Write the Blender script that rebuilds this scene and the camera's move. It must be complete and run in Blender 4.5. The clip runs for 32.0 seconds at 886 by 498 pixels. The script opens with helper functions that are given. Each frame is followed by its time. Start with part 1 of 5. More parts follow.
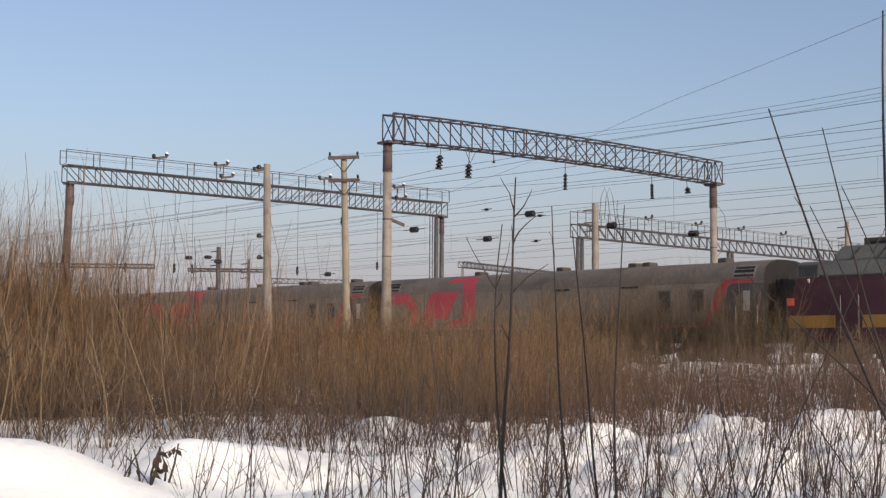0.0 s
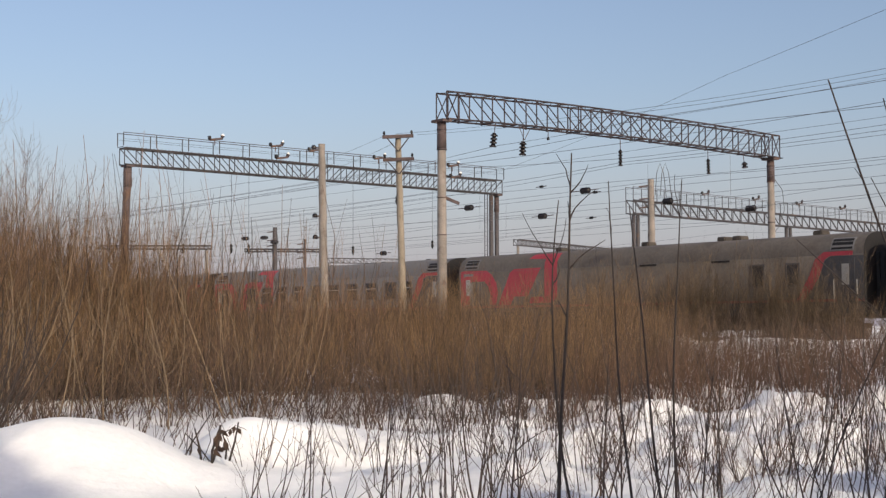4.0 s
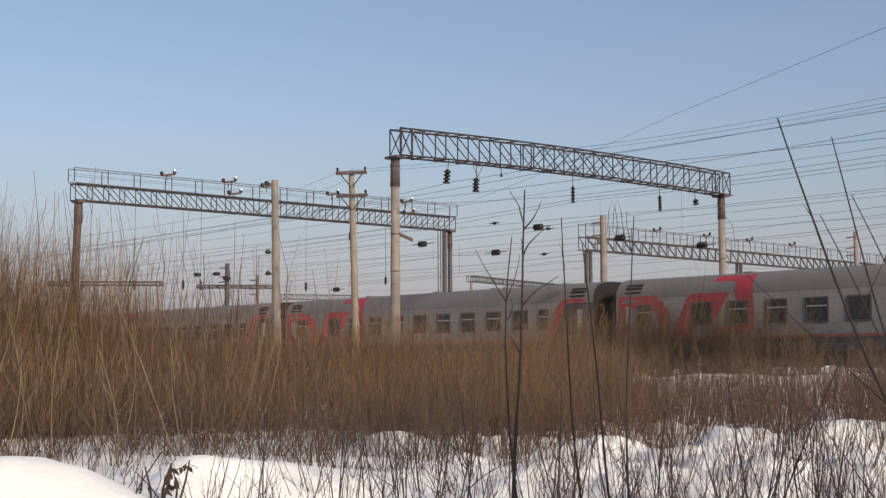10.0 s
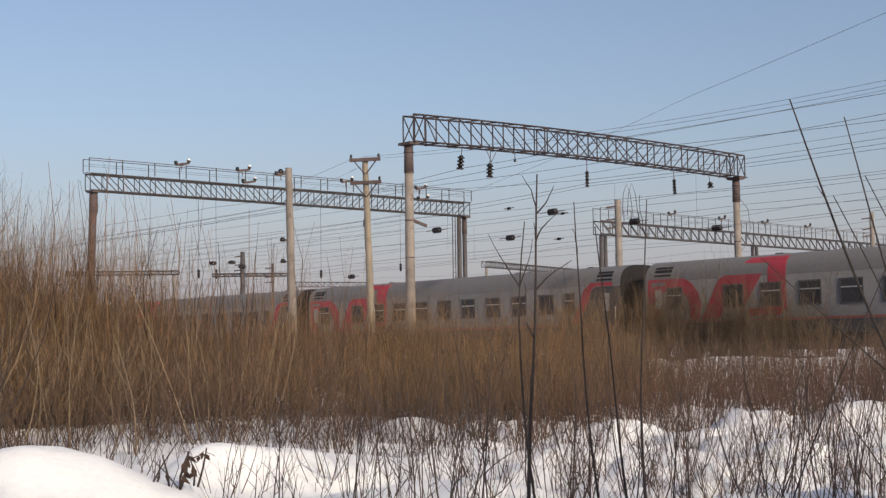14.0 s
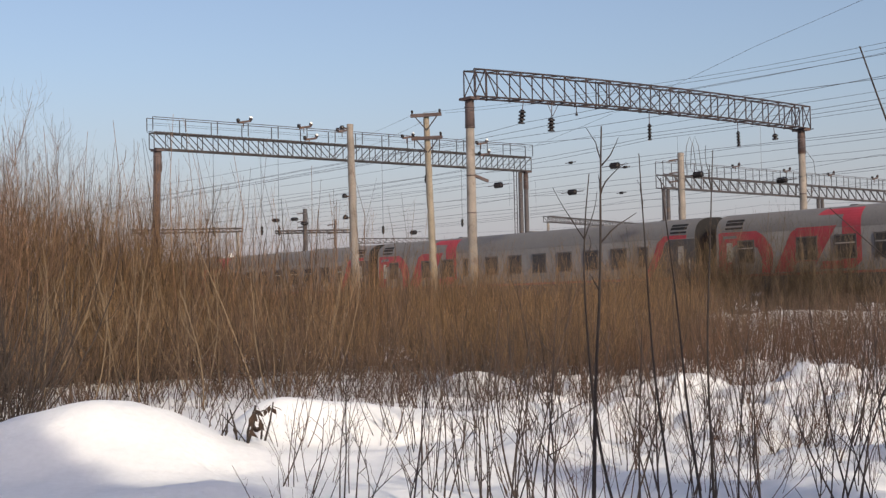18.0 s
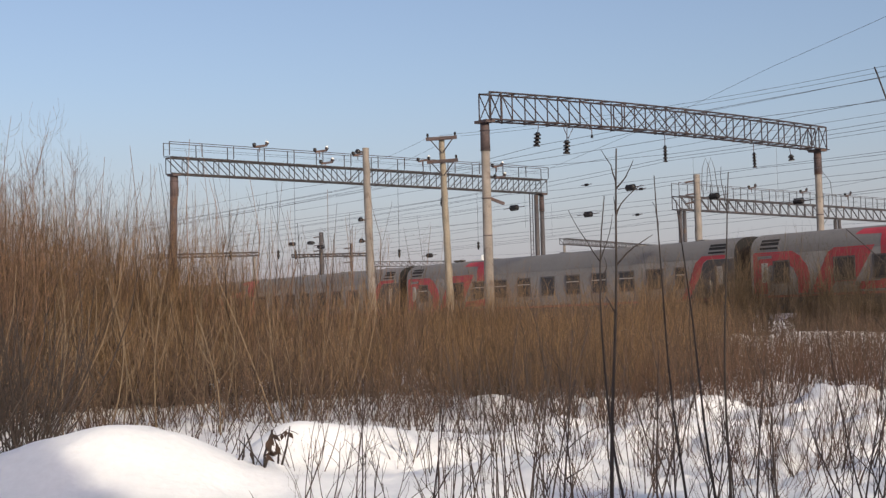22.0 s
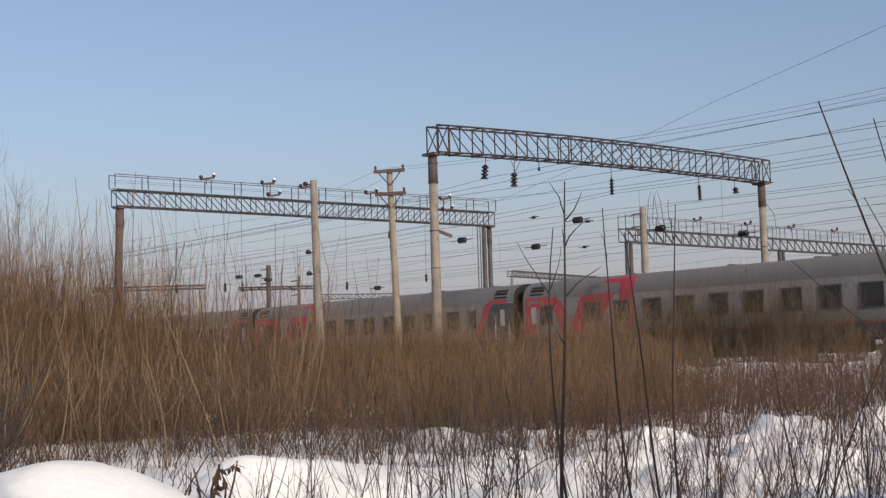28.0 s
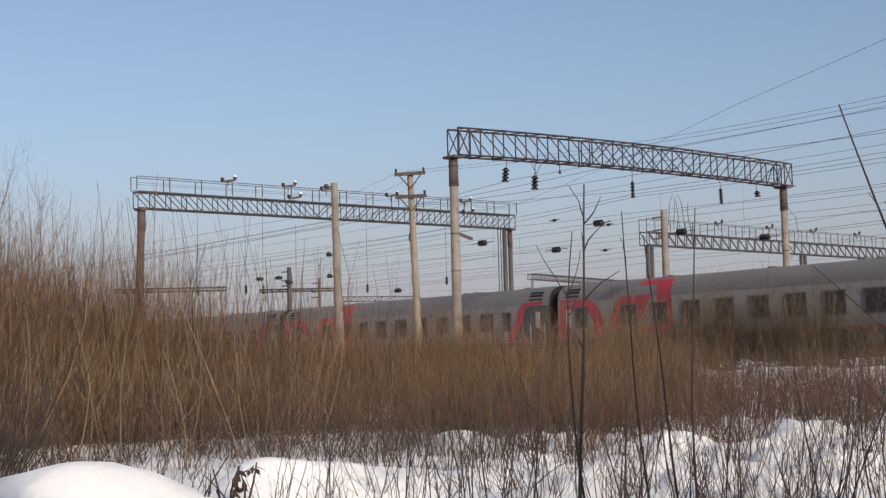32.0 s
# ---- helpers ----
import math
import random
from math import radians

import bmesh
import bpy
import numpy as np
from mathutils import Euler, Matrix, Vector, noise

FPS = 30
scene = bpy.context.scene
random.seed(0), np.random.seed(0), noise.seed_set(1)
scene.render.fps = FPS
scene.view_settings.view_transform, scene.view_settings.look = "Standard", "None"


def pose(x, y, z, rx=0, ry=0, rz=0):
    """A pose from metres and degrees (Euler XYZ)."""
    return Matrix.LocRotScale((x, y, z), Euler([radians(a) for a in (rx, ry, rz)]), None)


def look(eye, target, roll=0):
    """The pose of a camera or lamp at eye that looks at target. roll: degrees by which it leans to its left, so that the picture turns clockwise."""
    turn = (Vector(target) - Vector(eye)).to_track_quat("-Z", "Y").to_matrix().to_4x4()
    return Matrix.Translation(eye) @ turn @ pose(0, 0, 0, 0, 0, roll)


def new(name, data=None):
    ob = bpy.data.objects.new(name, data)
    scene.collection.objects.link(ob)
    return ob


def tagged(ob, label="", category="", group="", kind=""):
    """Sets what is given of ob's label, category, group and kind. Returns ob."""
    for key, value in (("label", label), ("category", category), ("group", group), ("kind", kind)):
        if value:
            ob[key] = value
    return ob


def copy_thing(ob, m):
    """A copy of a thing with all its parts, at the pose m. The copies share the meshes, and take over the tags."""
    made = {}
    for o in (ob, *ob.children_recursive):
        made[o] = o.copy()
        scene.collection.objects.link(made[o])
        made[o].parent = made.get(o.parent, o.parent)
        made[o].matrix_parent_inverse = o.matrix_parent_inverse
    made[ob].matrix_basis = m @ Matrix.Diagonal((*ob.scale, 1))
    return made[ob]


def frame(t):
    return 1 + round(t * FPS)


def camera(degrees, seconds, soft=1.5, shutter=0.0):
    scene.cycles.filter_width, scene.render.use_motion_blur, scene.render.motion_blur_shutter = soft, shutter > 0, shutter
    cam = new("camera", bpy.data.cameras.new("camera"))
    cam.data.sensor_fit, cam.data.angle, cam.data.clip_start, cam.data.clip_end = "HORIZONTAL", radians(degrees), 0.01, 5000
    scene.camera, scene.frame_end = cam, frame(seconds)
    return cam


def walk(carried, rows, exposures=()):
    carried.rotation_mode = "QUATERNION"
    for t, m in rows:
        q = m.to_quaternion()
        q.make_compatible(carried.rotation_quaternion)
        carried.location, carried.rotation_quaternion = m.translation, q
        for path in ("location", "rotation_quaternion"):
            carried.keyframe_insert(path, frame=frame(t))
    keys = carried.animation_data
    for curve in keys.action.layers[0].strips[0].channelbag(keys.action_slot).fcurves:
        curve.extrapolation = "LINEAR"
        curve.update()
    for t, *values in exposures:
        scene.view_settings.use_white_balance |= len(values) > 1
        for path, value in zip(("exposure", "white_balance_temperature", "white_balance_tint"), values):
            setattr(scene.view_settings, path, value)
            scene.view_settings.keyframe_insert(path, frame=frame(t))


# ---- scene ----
# time, yaw, pitch, lean of a hand-held camera that stands in one spot
EYE = 1.6
ROWS = [
    (0.0, -0.002, 4.198, 0.293), (0.5, -0.141, 4.176, 0.271), (1.0, 0.121, 4.100, 0.185), (1.5, 0.262, 3.998, -0.211),
    (2.0, 0.593, 3.789, -0.300), (2.5, 1.066, 3.607, -0.220), (3.0, 1.478, 3.461, 0.010), (3.5, 1.904, 3.394, -0.030),
    (5.5, 3.378, 2.826, -0.155), (6.0, 3.571, 2.783, 0.036), (6.5, 3.541, 3.045, -0.269), (7.0, 3.578, 3.462, -0.372),
    (7.5, 3.475, 3.890, -0.497), (8.0, 3.334, 4.265, -0.528), (8.5, 3.132, 4.474, -0.407), (9.0, 2.493, 4.573, -0.249),
    (9.5, 1.332, 4.699, -0.174), (10.0, 0.342, 4.805, -0.277), (10.5, -0.351, 4.999, -0.683), (11.0, 0.807, 5.111, -0.835),
    (11.5, 1.390, 5.136, -0.781), (12.0, 1.755, 4.891, -1.039), (12.5, 2.077, 4.639, -1.234), (13.0, 2.257, 4.450, -0.942),
    (13.5, 1.456, 4.316, -0.742), (15.5, 0.624, 3.666, -1.005), (16.0, 1.109, 3.287, -0.894), (16.5, 1.763, 2.932, -1.008),
    (17.0, 2.417, 2.662, -1.033), (17.5, 3.003, 2.528, -1.169), (18.0, 3.615, 2.388, -1.191), (18.5, 4.179, 2.327, -1.252),
    (19.0, 4.627, 2.204, -1.291), (19.5, 4.818, 2.173, -1.292), (20.0, 4.887, 2.278, -1.317), (20.5, 4.931, 2.447, -1.125),
    (21.0, 4.773, 2.761, -1.128), (21.5, 4.504, 3.093, -1.370), (22.0, 4.278, 3.372, -1.475), (22.5, 4.021, 3.653, -1.452),
    (23.0, 3.685, 3.955, -1.176), (23.5, 3.431, 4.190, -0.945), (24.0, 3.210, 4.504, -0.903), (24.5, 3.043, 4.767, -1.106),
    (25.0, 2.820, 4.967, -1.062), (25.5, 2.608, 5.025, -0.978), (26.0, 2.211, 5.017, -1.323), (26.5, 1.854, 4.956, -1.492),
    (28.5, 2.075, 4.604, -1.774), (29.0, 2.285, 4.535, -1.642), (29.5, 2.477, 4.476, -1.771), (30.0, 2.620, 4.481, -1.754),
    (30.5, 2.793, 4.540, -1.632), (31.0, 2.856, 4.617, -1.424), (31.5, 2.889, 4.720, -1.440), (32.0, 2.897, 4.823, -1.474),
]


# the small sway of the hand: time, aside, up (metres)
SWAY = [
    (0.0, -0.001, 0.006), (0.5, -0.005, 0.004), (1.0, -0.004, 0.005), (1.5, 0.002, 0.001), (2.0, -0.012, 0.002), (2.5, -0.013, 0.003),
    (3.0, -0.011, 0.002), (3.5, -0.009, -0.000), (5.5, -0.013, -0.003), (6.0, -0.008, 0.002), (6.5, -0.009, -0.000), (7.0, -0.013, 0.003),
    (7.5, -0.013, 0.003), (8.0, -0.011, 0.001), (8.5, -0.013, -0.000), (9.0, -0.011, -0.000), (9.5, -0.015, -0.000), (10.0, -0.011, -0.001),
    (10.5, -0.011, 0.001), (11.0, -0.016, 0.000), (11.5, -0.010, -0.001), (12.0, -0.004, -0.005), (12.5, -0.001, -0.007), (13.0, 0.002, -0.004),
    (13.5, 0.003, -0.002), (15.5, -0.013, -0.012), (16.0, -0.012, -0.012), (16.5, -0.014, -0.013), (17.0, -0.011, -0.015), (17.5, -0.009, -0.013),
    (18.0, -0.016, -0.015), (18.5, -0.017, -0.014), (19.0, -0.016, -0.014), (19.5, -0.019, -0.014), (20.0, -0.016, -0.015), (20.5, -0.017, -0.013),
    (21.0, -0.015, -0.012), (21.5, -0.016, -0.013), (22.0, -0.012, -0.013), (22.5, -0.014, -0.013), (23.0, -0.017, -0.012), (23.5, -0.016, -0.011),
    (24.0, -0.017, -0.012), (24.5, -0.017, -0.014), (25.0, -0.018, -0.013), (25.5, -0.021, -0.013), (26.0, -0.024, -0.012), (26.5, -0.023, -0.014),
    (28.5, -0.021, -0.013), (29.0, -0.018, -0.014), (29.5, -0.017, -0.014), (30.0, -0.017, -0.014), (30.5, -0.020, -0.014), (31.0, -0.019, -0.014),
    (31.5, -0.015, -0.011), (32.0, -0.012, -0.013),
]
ST, SX, SZ = zip(*SWAY)

cam = camera(36.2, 32.0, soft=1.35)
walk(cam, [(t, pose(float(np.interp(t, ST, SX)), 0, EYE + float(np.interp(t, ST, SZ)), 0, 0, yaw) @ pose(0, 0, 0, 90 + pitch) @ pose(0, 0, 0, 0, 0, lean)) for t, yaw, pitch, lean in ROWS],
     exposures=[(t, stops, kelvin, 11) for t, stops, kelvin in ((0.0, 0.05, 6500), (6.0, 0.02, 6550), (8.0, 0.0, 6550), (10.0, -0.05, 6550), (13.0, -0.05, 6500), (16.0, 0.0, 6550), (19.0, 0.06, 6500), (22.0, 0.03, 6500), (25.0, -0.09, 6430), (29.0, -0.09, 6400), (32.0, -0.07, 6320))])

# ---- light ----
SUN_AZ, SUN_EL = 146.0, 25.0            # degrees clockwise from the view's first heading (+y)
sun_dir = Vector((math.sin(radians(SUN_AZ)) * math.cos(radians(SUN_EL)), math.cos(radians(SUN_AZ)) * math.cos(radians(SUN_EL)), math.sin(radians(SUN_EL))))
world = bpy.data.worlds.new("world")
scene.world = world
world.use_nodes = True
wn = world.node_tree
sky = wn.nodes.new("ShaderNodeTexSky")
sky.sky_type, sky.sun_disc = "NISHITA", False
sky.sun_elevation, sky.sun_rotation = radians(SUN_EL), radians(SUN_AZ)
sky.air_density, sky.dust_density, sky.ozone_density = 1.0, 3.0, 1.6
wn.nodes["Background"].inputs["Strength"].default_value = 0.143
# thin winter smog takes some of the green out of the sky
smog = wn.nodes.new("ShaderNodeMix")
smog.data_type, smog.blend_type = "RGBA", "MULTIPLY"
smog.inputs["Factor"].default_value = 1.0
smog.inputs["B"].default_value = (1.05, 0.985, 1.0, 1)
wn.links.new(sky.outputs[0], smog.inputs["A"])
wn.links.new(smog.outputs["Result"], wn.nodes["Background"].inputs[0])
sun = new("sun", bpy.data.lights.new("sun", "SUN"))
sun.data.energy, sun.data.angle, sun.data.color = 3.3, radians(0.9), (1.0, 0.87, 0.66)
sun.matrix_basis = look((0, 0, 60), Vector((0, 0, 60)) - sun_dir)

# ---- materials ----


def material(name, color, rough=0.7, metal=0.0, vary=0.25, scale=3.0, fine=40.0, bump=0.15, island=0.0, spots=None, spec=0.4):
    """Two scales of colour noise, a fine relief, and, where pieces are joined, a shade of their own."""
    m = bpy.data.materials.new(name)
    m.use_nodes = True
    nt, bs = m.node_tree, m.node_tree.nodes["Principled BSDF"]
    tc = nt.nodes.new("ShaderNodeTexCoord")
    n1, n2 = nt.nodes.new("ShaderNodeTexNoise"), nt.nodes.new("ShaderNodeTexNoise")
    n1.inputs["Scale"].default_value, n2.inputs["Scale"].default_value = scale, fine
    n1.inputs["Detail"].default_value = n2.inputs["Detail"].default_value = 4
    for n in (n1, n2):
        nt.links.new(tc.outputs["Object"], n.inputs["Vector"])
    add = nt.nodes.new("ShaderNodeMath")
    add.operation = "ADD"
    nt.links.new(n1.outputs[0], add.inputs[0])
    nt.links.new(n2.outputs[0], add.inputs[1])
    mr = nt.nodes.new("ShaderNodeMapRange")
    mr.inputs["From Min"].default_value, mr.inputs["From Max"].default_value = 0.7, 1.3
    mr.inputs["To Min"].default_value, mr.inputs["To Max"].default_value = 1 - vary, 1 + vary
    nt.links.new(add.outputs[0], mr.inputs["Value"])
    value = mr.outputs[0]
    if island:
        geo = nt.nodes.new("ShaderNodeNewGeometry")
        r2 = nt.nodes.new("ShaderNodeMapRange")
        r2.inputs["To Min"].default_value, r2.inputs["To Max"].default_value = 1 - island, 1 + island
        nt.links.new(geo.outputs["Random Per Island"], r2.inputs["Value"])
        mul = nt.nodes.new("ShaderNodeMath")
        mul.operation = "MULTIPLY"
        nt.links.new(value, mul.inputs[0])
        nt.links.new(r2.outputs[0], mul.inputs[1])
        value = mul.outputs[0]
    hsv = nt.nodes.new("ShaderNodeHueSaturation")
    hsv.inputs["Color"].default_value = (*color, 1)
    nt.links.new(value, hsv.inputs["Value"])
    out = hsv.outputs[0]
    if spots:
        n3 = nt.nodes.new("ShaderNodeTexNoise")
        n3.inputs["Scale"].default_value, n3.inputs["Detail"].default_value = spots[1], 6
        nt.links.new(tc.outputs["Object"], n3.inputs["Vector"])
        r3 = nt.nodes.new("ShaderNodeMapRange")
        r3.inputs["From Min"].default_value, r3.inputs["From Max"].default_value = spots[2], spots[2] + 0.12
        nt.links.new(n3.outputs[0], r3.inputs["Value"])
        mix = nt.nodes.new("ShaderNodeMix")
        mix.data_type = "RGBA"
        nt.links.new(r3.outputs[0], mix.inputs["Factor"])
        nt.links.new(out, mix.inputs["A"])
        mix.inputs["B"].default_value = (*spots[0], 1)
        out = mix.outputs["Result"]
    nt.links.new(out, bs.inputs["Base Color"])
    bs.inputs["Roughness"].default_value, bs.inputs["Metallic"].default_value = rough, metal
    bs.inputs["Specular IOR Level"].default_value = spec
    if bump:
        bp = nt.nodes.new("ShaderNodeBump")
        bp.inputs["Strength"].default_value, bp.inputs["Distance"].default_value = bump, 0.02
        nt.links.new(n2.outputs[0], bp.inputs["Height"])
        nt.links.new(bp.outputs[0], bs.inputs["Normal"])
    return m


SNOW = material("snow", (0.79, 0.80, 0.81), 0.7, vary=0.05, scale=0.6, fine=11.0, bump=0.9, spec=0.3)
CONCRETE = material("concrete", (0.198, 0.176, 0.158), 0.9, vary=0.3, scale=1.6, fine=30, bump=0.35, spots=((0.125, 0.100, 0.088), 2.6, 0.57))
RUST = material("rusted_steel", (0.080, 0.060, 0.060), 0.8, 0.2, vary=0.4, scale=2.0, fine=25, spots=((0.10, 0.062, 0.050), 1.5, 0.52))
STEEL = material("weathered_steel", (0.045, 0.037, 0.042), 0.8, 0.2, vary=0.3, scale=1.5, fine=25, spots=((0.060, 0.042, 0.040), 1.1, 0.56))
# two paler steels, the haze of distance mixed into their colour
STEEL_GREY = material("haze_grey_steel", (0.052, 0.048, 0.050), 0.8, 0.2, vary=0.3, scale=1.5, fine=25, spots=((0.06, 0.045, 0.04), 1.1, 0.58))
STEEL_FAR = material("haze_pale_steel", (0.070, 0.064, 0.068), 0.7, 0.3, vary=0.25, scale=1.5, fine=25, spots=((0.10, 0.07, 0.055), 1.1, 0.6))
WOOD = material("weathered_pole_wood", (0.225, 0.195, 0.155), 0.9, vary=0.3, scale=1.8, fine=35, bump=0.3, spots=((0.15, 0.12, 0.095), 2.4, 0.58))
WIRE = material("wire", (0.12, 0.12, 0.125), 0.5, 0.5, vary=0.1, bump=0)
INSUL = material("brown_porcelain", (0.016, 0.014, 0.015), 0.25, vary=0.2, bump=0)
LAMP_WHITE = material("lamp_glass", (0.8, 0.8, 0.78), 0.2, vary=0.05, bump=0)
COACH_GREY = material("coach_grey_paint", (0.158, 0.155, 0.157), 0.6, vary=0.14, scale=0.8, fine=8, bump=0.04, spots=((0.15, 0.138, 0.128), 0.7, 0.60), spec=0.2)
COACH_ROOF = material("coach_roof_paint", (0.156, 0.152, 0.152), 0.7, vary=0.08, scale=0.7, fine=9, bump=0.03, spec=0.2)
COACH_RED = material("coach_red_paint", (0.33, 0.036, 0.052), 0.6, vary=0.14, scale=0.9, fine=9, bump=0.04)
COACH_DARK = material("coach_dark_grey_paint", (0.055, 0.055, 0.060), 0.6, vary=0.2, scale=1.0, fine=12, bump=0.04, spots=((0.15, 0.13, 0.115), 1.1, 0.6))
STRIPE = material("stripe_dull_red", (0.22, 0.07, 0.06), 0.45, vary=0.15, bump=0)
RUBBER = material("black_rubber", (0.025, 0.025, 0.027), 0.8, vary=0.2, bump=0.1)
UNDER = material("underframe_dirt", (0.06, 0.052, 0.046), 0.9, vary=0.3, scale=2, fine=20)
COACH_BROWN = material("brown_coach_paint", (0.118, 0.104, 0.092), 0.65, vary=0.2, scale=0.8, fine=8, bump=0.04, spots=((0.09, 0.078, 0.068), 0.7, 0.56), spec=0.2)
NEAR_BLACK = material("near_black_paint", (0.010, 0.009, 0.010), 0.8, vary=0.3, scale=2, fine=20)
WHEEL = material("wheel_steel", (0.12, 0.10, 0.09), 0.5, 0.6, vary=0.2)
LOCO_RED = material("loco_burgundy_paint", (0.048, 0.015, 0.021), 0.5, vary=0.2, scale=1.0, fine=10, bump=0.05, spots=((0.075, 0.035, 0.032), 1.2, 0.6))
LOCO_YELLOW = material("loco_yellow_paint", (0.26, 0.14, 0.032), 0.5, vary=0.15, scale=1.5, fine=12, bump=0.05)
LOCO_GREY = material("loco_roof_grey", (0.13, 0.135, 0.125), 0.6, vary=0.2, scale=1.2, fine=14, bump=0.05)
ORANGE = material("orange_plate", (0.60, 0.10, 0.05), 0.5, vary=0.05, bump=0)
WILLOW = material("willow_bark_ochre", (0.150, 0.094, 0.047), 0.75, vary=0.25, scale=1.5, fine=14, bump=0, island=0.75)
WILLOW_RED = material("willow_bark_red_brown", (0.124, 0.074, 0.047), 0.75, vary=0.25, scale=1.5, fine=14, bump=0, island=0.75)
WILLOW_OLIVE = material("willow_bark_olive", (0.095, 0.066, 0.040), 0.75, vary=0.25, scale=1.5, fine=14, bump=0, island=0.75)
WILLOW_DARK = material("willow_bark_dark", (0.07, 0.045, 0.032), 0.75, vary=0.25, scale=1.5, fine=14, bump=0, island=0.75)
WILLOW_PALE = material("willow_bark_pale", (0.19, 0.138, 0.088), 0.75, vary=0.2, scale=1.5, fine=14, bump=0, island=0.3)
BARK = material("dark_sapling_bark", (0.040, 0.030, 0.026), 0.8, vary=0.3, scale=4, fine=50, bump=0.3, spots=((0.055, 0.042, 0.035), 6, 0.62))
STEM = material("grey_brown_stem_bark", (0.062, 0.045, 0.038), 0.8, vary=0.3, scale=4, fine=50, bump=0.2, spots=((0.08, 0.055, 0.042), 6, 0.6))
SPRUCE = material("spruce_needles", (0.03, 0.05, 0.025), 0.8, vary=0.3, scale=2, fine=20)
DRYLEAF = material("dry_leaf", (0.060, 0.036, 0.024), 0.8, vary=0.3, scale=8, fine=40, bump=0)
SCRUB_RED = material("scrub_bark_red_brown", (0.088, 0.048, 0.030), 0.75, vary=0.25, scale=1.5, fine=14, bump=0, island=0.6)
DRYWEED = material("dry_weed", (0.065, 0.042, 0.032), 0.85, vary=0.3, scale=4, fine=30, bump=0, island=0.45)


def glass(name, color, rough=0.06):
    m = bpy.data.materials.new(name)
    m.use_nodes = True
    bs = m.node_tree.nodes["Principled BSDF"]
    bs.inputs["Base Color"].default_value = (*color, 1)
    bs.inputs["Roughness"].default_value = rough
    bs.inputs["Specular IOR Level"].default_value = 0.35
    return m


PANE = glass("dark_coach_glass", (0.035, 0.035, 0.037))
CURTAIN = material("pale_blind", (0.30, 0.295, 0.28), 0.7, vary=0.1, bump=0)

# ---- helpers of the scene ----


def add_box(bm, x0, x1, y0, y1, z0, z1):
    v = [bm.verts.new((x, y, z)) for x in (x0, x1) for y in (y0, y1) for z in (z0, z1)]
    for f in ((0, 1, 3, 2), (4, 6, 7, 5), (0, 4, 5, 1), (2, 3, 7, 6), (0, 2, 6, 4), (1, 5, 7, 3)):
        bm.faces.new([v[i] for i in f])


def add_bar(bm, a, b, w, h=None):
    """A square bar from a to b."""
    a, b = Vector(a), Vector(b)
    d = (b - a).normalized()
    side = d.cross(Vector((0, 0, 1)))
    side = side.normalized() if side.length > 1e-3 else Vector((1, 0, 0))
    up = side.cross(d)
    h = h or w
    ring = [side * sx * w / 2 + up * sz * h / 2 for sx, sz in ((-1, -1), (1, -1), (1, 1), (-1, 1))]
    va, vb = [bm.verts.new(a + r) for r in ring], [bm.verts.new(b + r) for r in ring]
    for i in range(4):
        bm.faces.new((va[i], va[(i + 1) % 4], vb[(i + 1) % 4], vb[i]))
    bm.faces.new(va[::-1])
    bm.faces.new(vb)


def add_tube(bm, points, radii, sides=8, cap=True):
    """A round tube along points, with a radius at each."""
    points = [Vector(p) for p in points]
    rings = []
    for i, p in enumerate(points):
        d = (points[min(i + 1, len(points) - 1)] - points[max(i - 1, 0)]).normalized()
        side = d.cross(Vector((0, 1, 0)) if abs(d.y) < 0.9 else Vector((1, 0, 0))).normalized()
        up = side.cross(d)
        rings.append([bm.verts.new(p + (side * math.cos(k * math.tau / sides) + up * math.sin(k * math.tau / sides)) * radii[i]) for k in range(sides)])
    for a, b in zip(rings, rings[1:]):
        for k in range(sides):
            bm.faces.new((a[k], a[(k + 1) % sides], b[(k + 1) % sides], b[k])).smooth = True
    if cap:
        bm.faces.new(rings[0][::-1])
        bm.faces.new(rings[-1])


def add_plate(bm, outline, y0, y1):
    """An outline in x and z, thick from y0 to y1."""
    a, b = [bm.verts.new((x, y0, z)) for x, z in outline], [bm.verts.new((x, y1, z)) for x, z in outline]
    bm.faces.new(a)
    bm.faces.new(b[::-1])
    for i in range(len(a)):
        j = (i + 1) % len(a)
        bm.faces.new((a[j], a[i], b[i], b[j]))


def mesh_of(name, bm, mat):
    bmesh.ops.recalc_face_normals(bm, faces=bm.faces)
    me = bpy.data.meshes.new(name)
    bm.to_mesh(me)
    bm.free()
    me.materials.append(mat)
    return me


def part(name, bm, mat, parent, label="", m=None):
    """One mesh object under a thing or a part; bm may be a mesh made before."""
    me = mesh_of(name, bm, mat) if isinstance(bm, bmesh.types.BMesh) else bm
    ob = new(name, me)
    ob.parent = parent
    if m is not None:
        ob.matrix_basis = m
    return tagged(ob, label)


def thing(name, m, label, category, group="", kind=""):
    ob = new(name)
    ob.matrix_basis = m
    ob.empty_display_size = 0.2
    return tagged(ob, label, category, group, kind)


def bevelled(bm, width, segments=2):
    bmesh.ops.bevel(bm, geom=bm.edges[:], offset=width, segments=segments, affect="EDGES")
    return bm


# the railway's own axes: x along the track (the way the train goes), y away from the camera
RAIL_Z = 0.953
TRACK_TURN = -48.36
TRACK = pose(0, 0, 0, 0, 0, TRACK_TURN)


def track(s, n, z, rz=0):
    return TRACK @ pose(s, n, z, 0, 0, rz)


def on_track(s, n, z=0.0):
    return TRACK @ Vector((s, n, z))


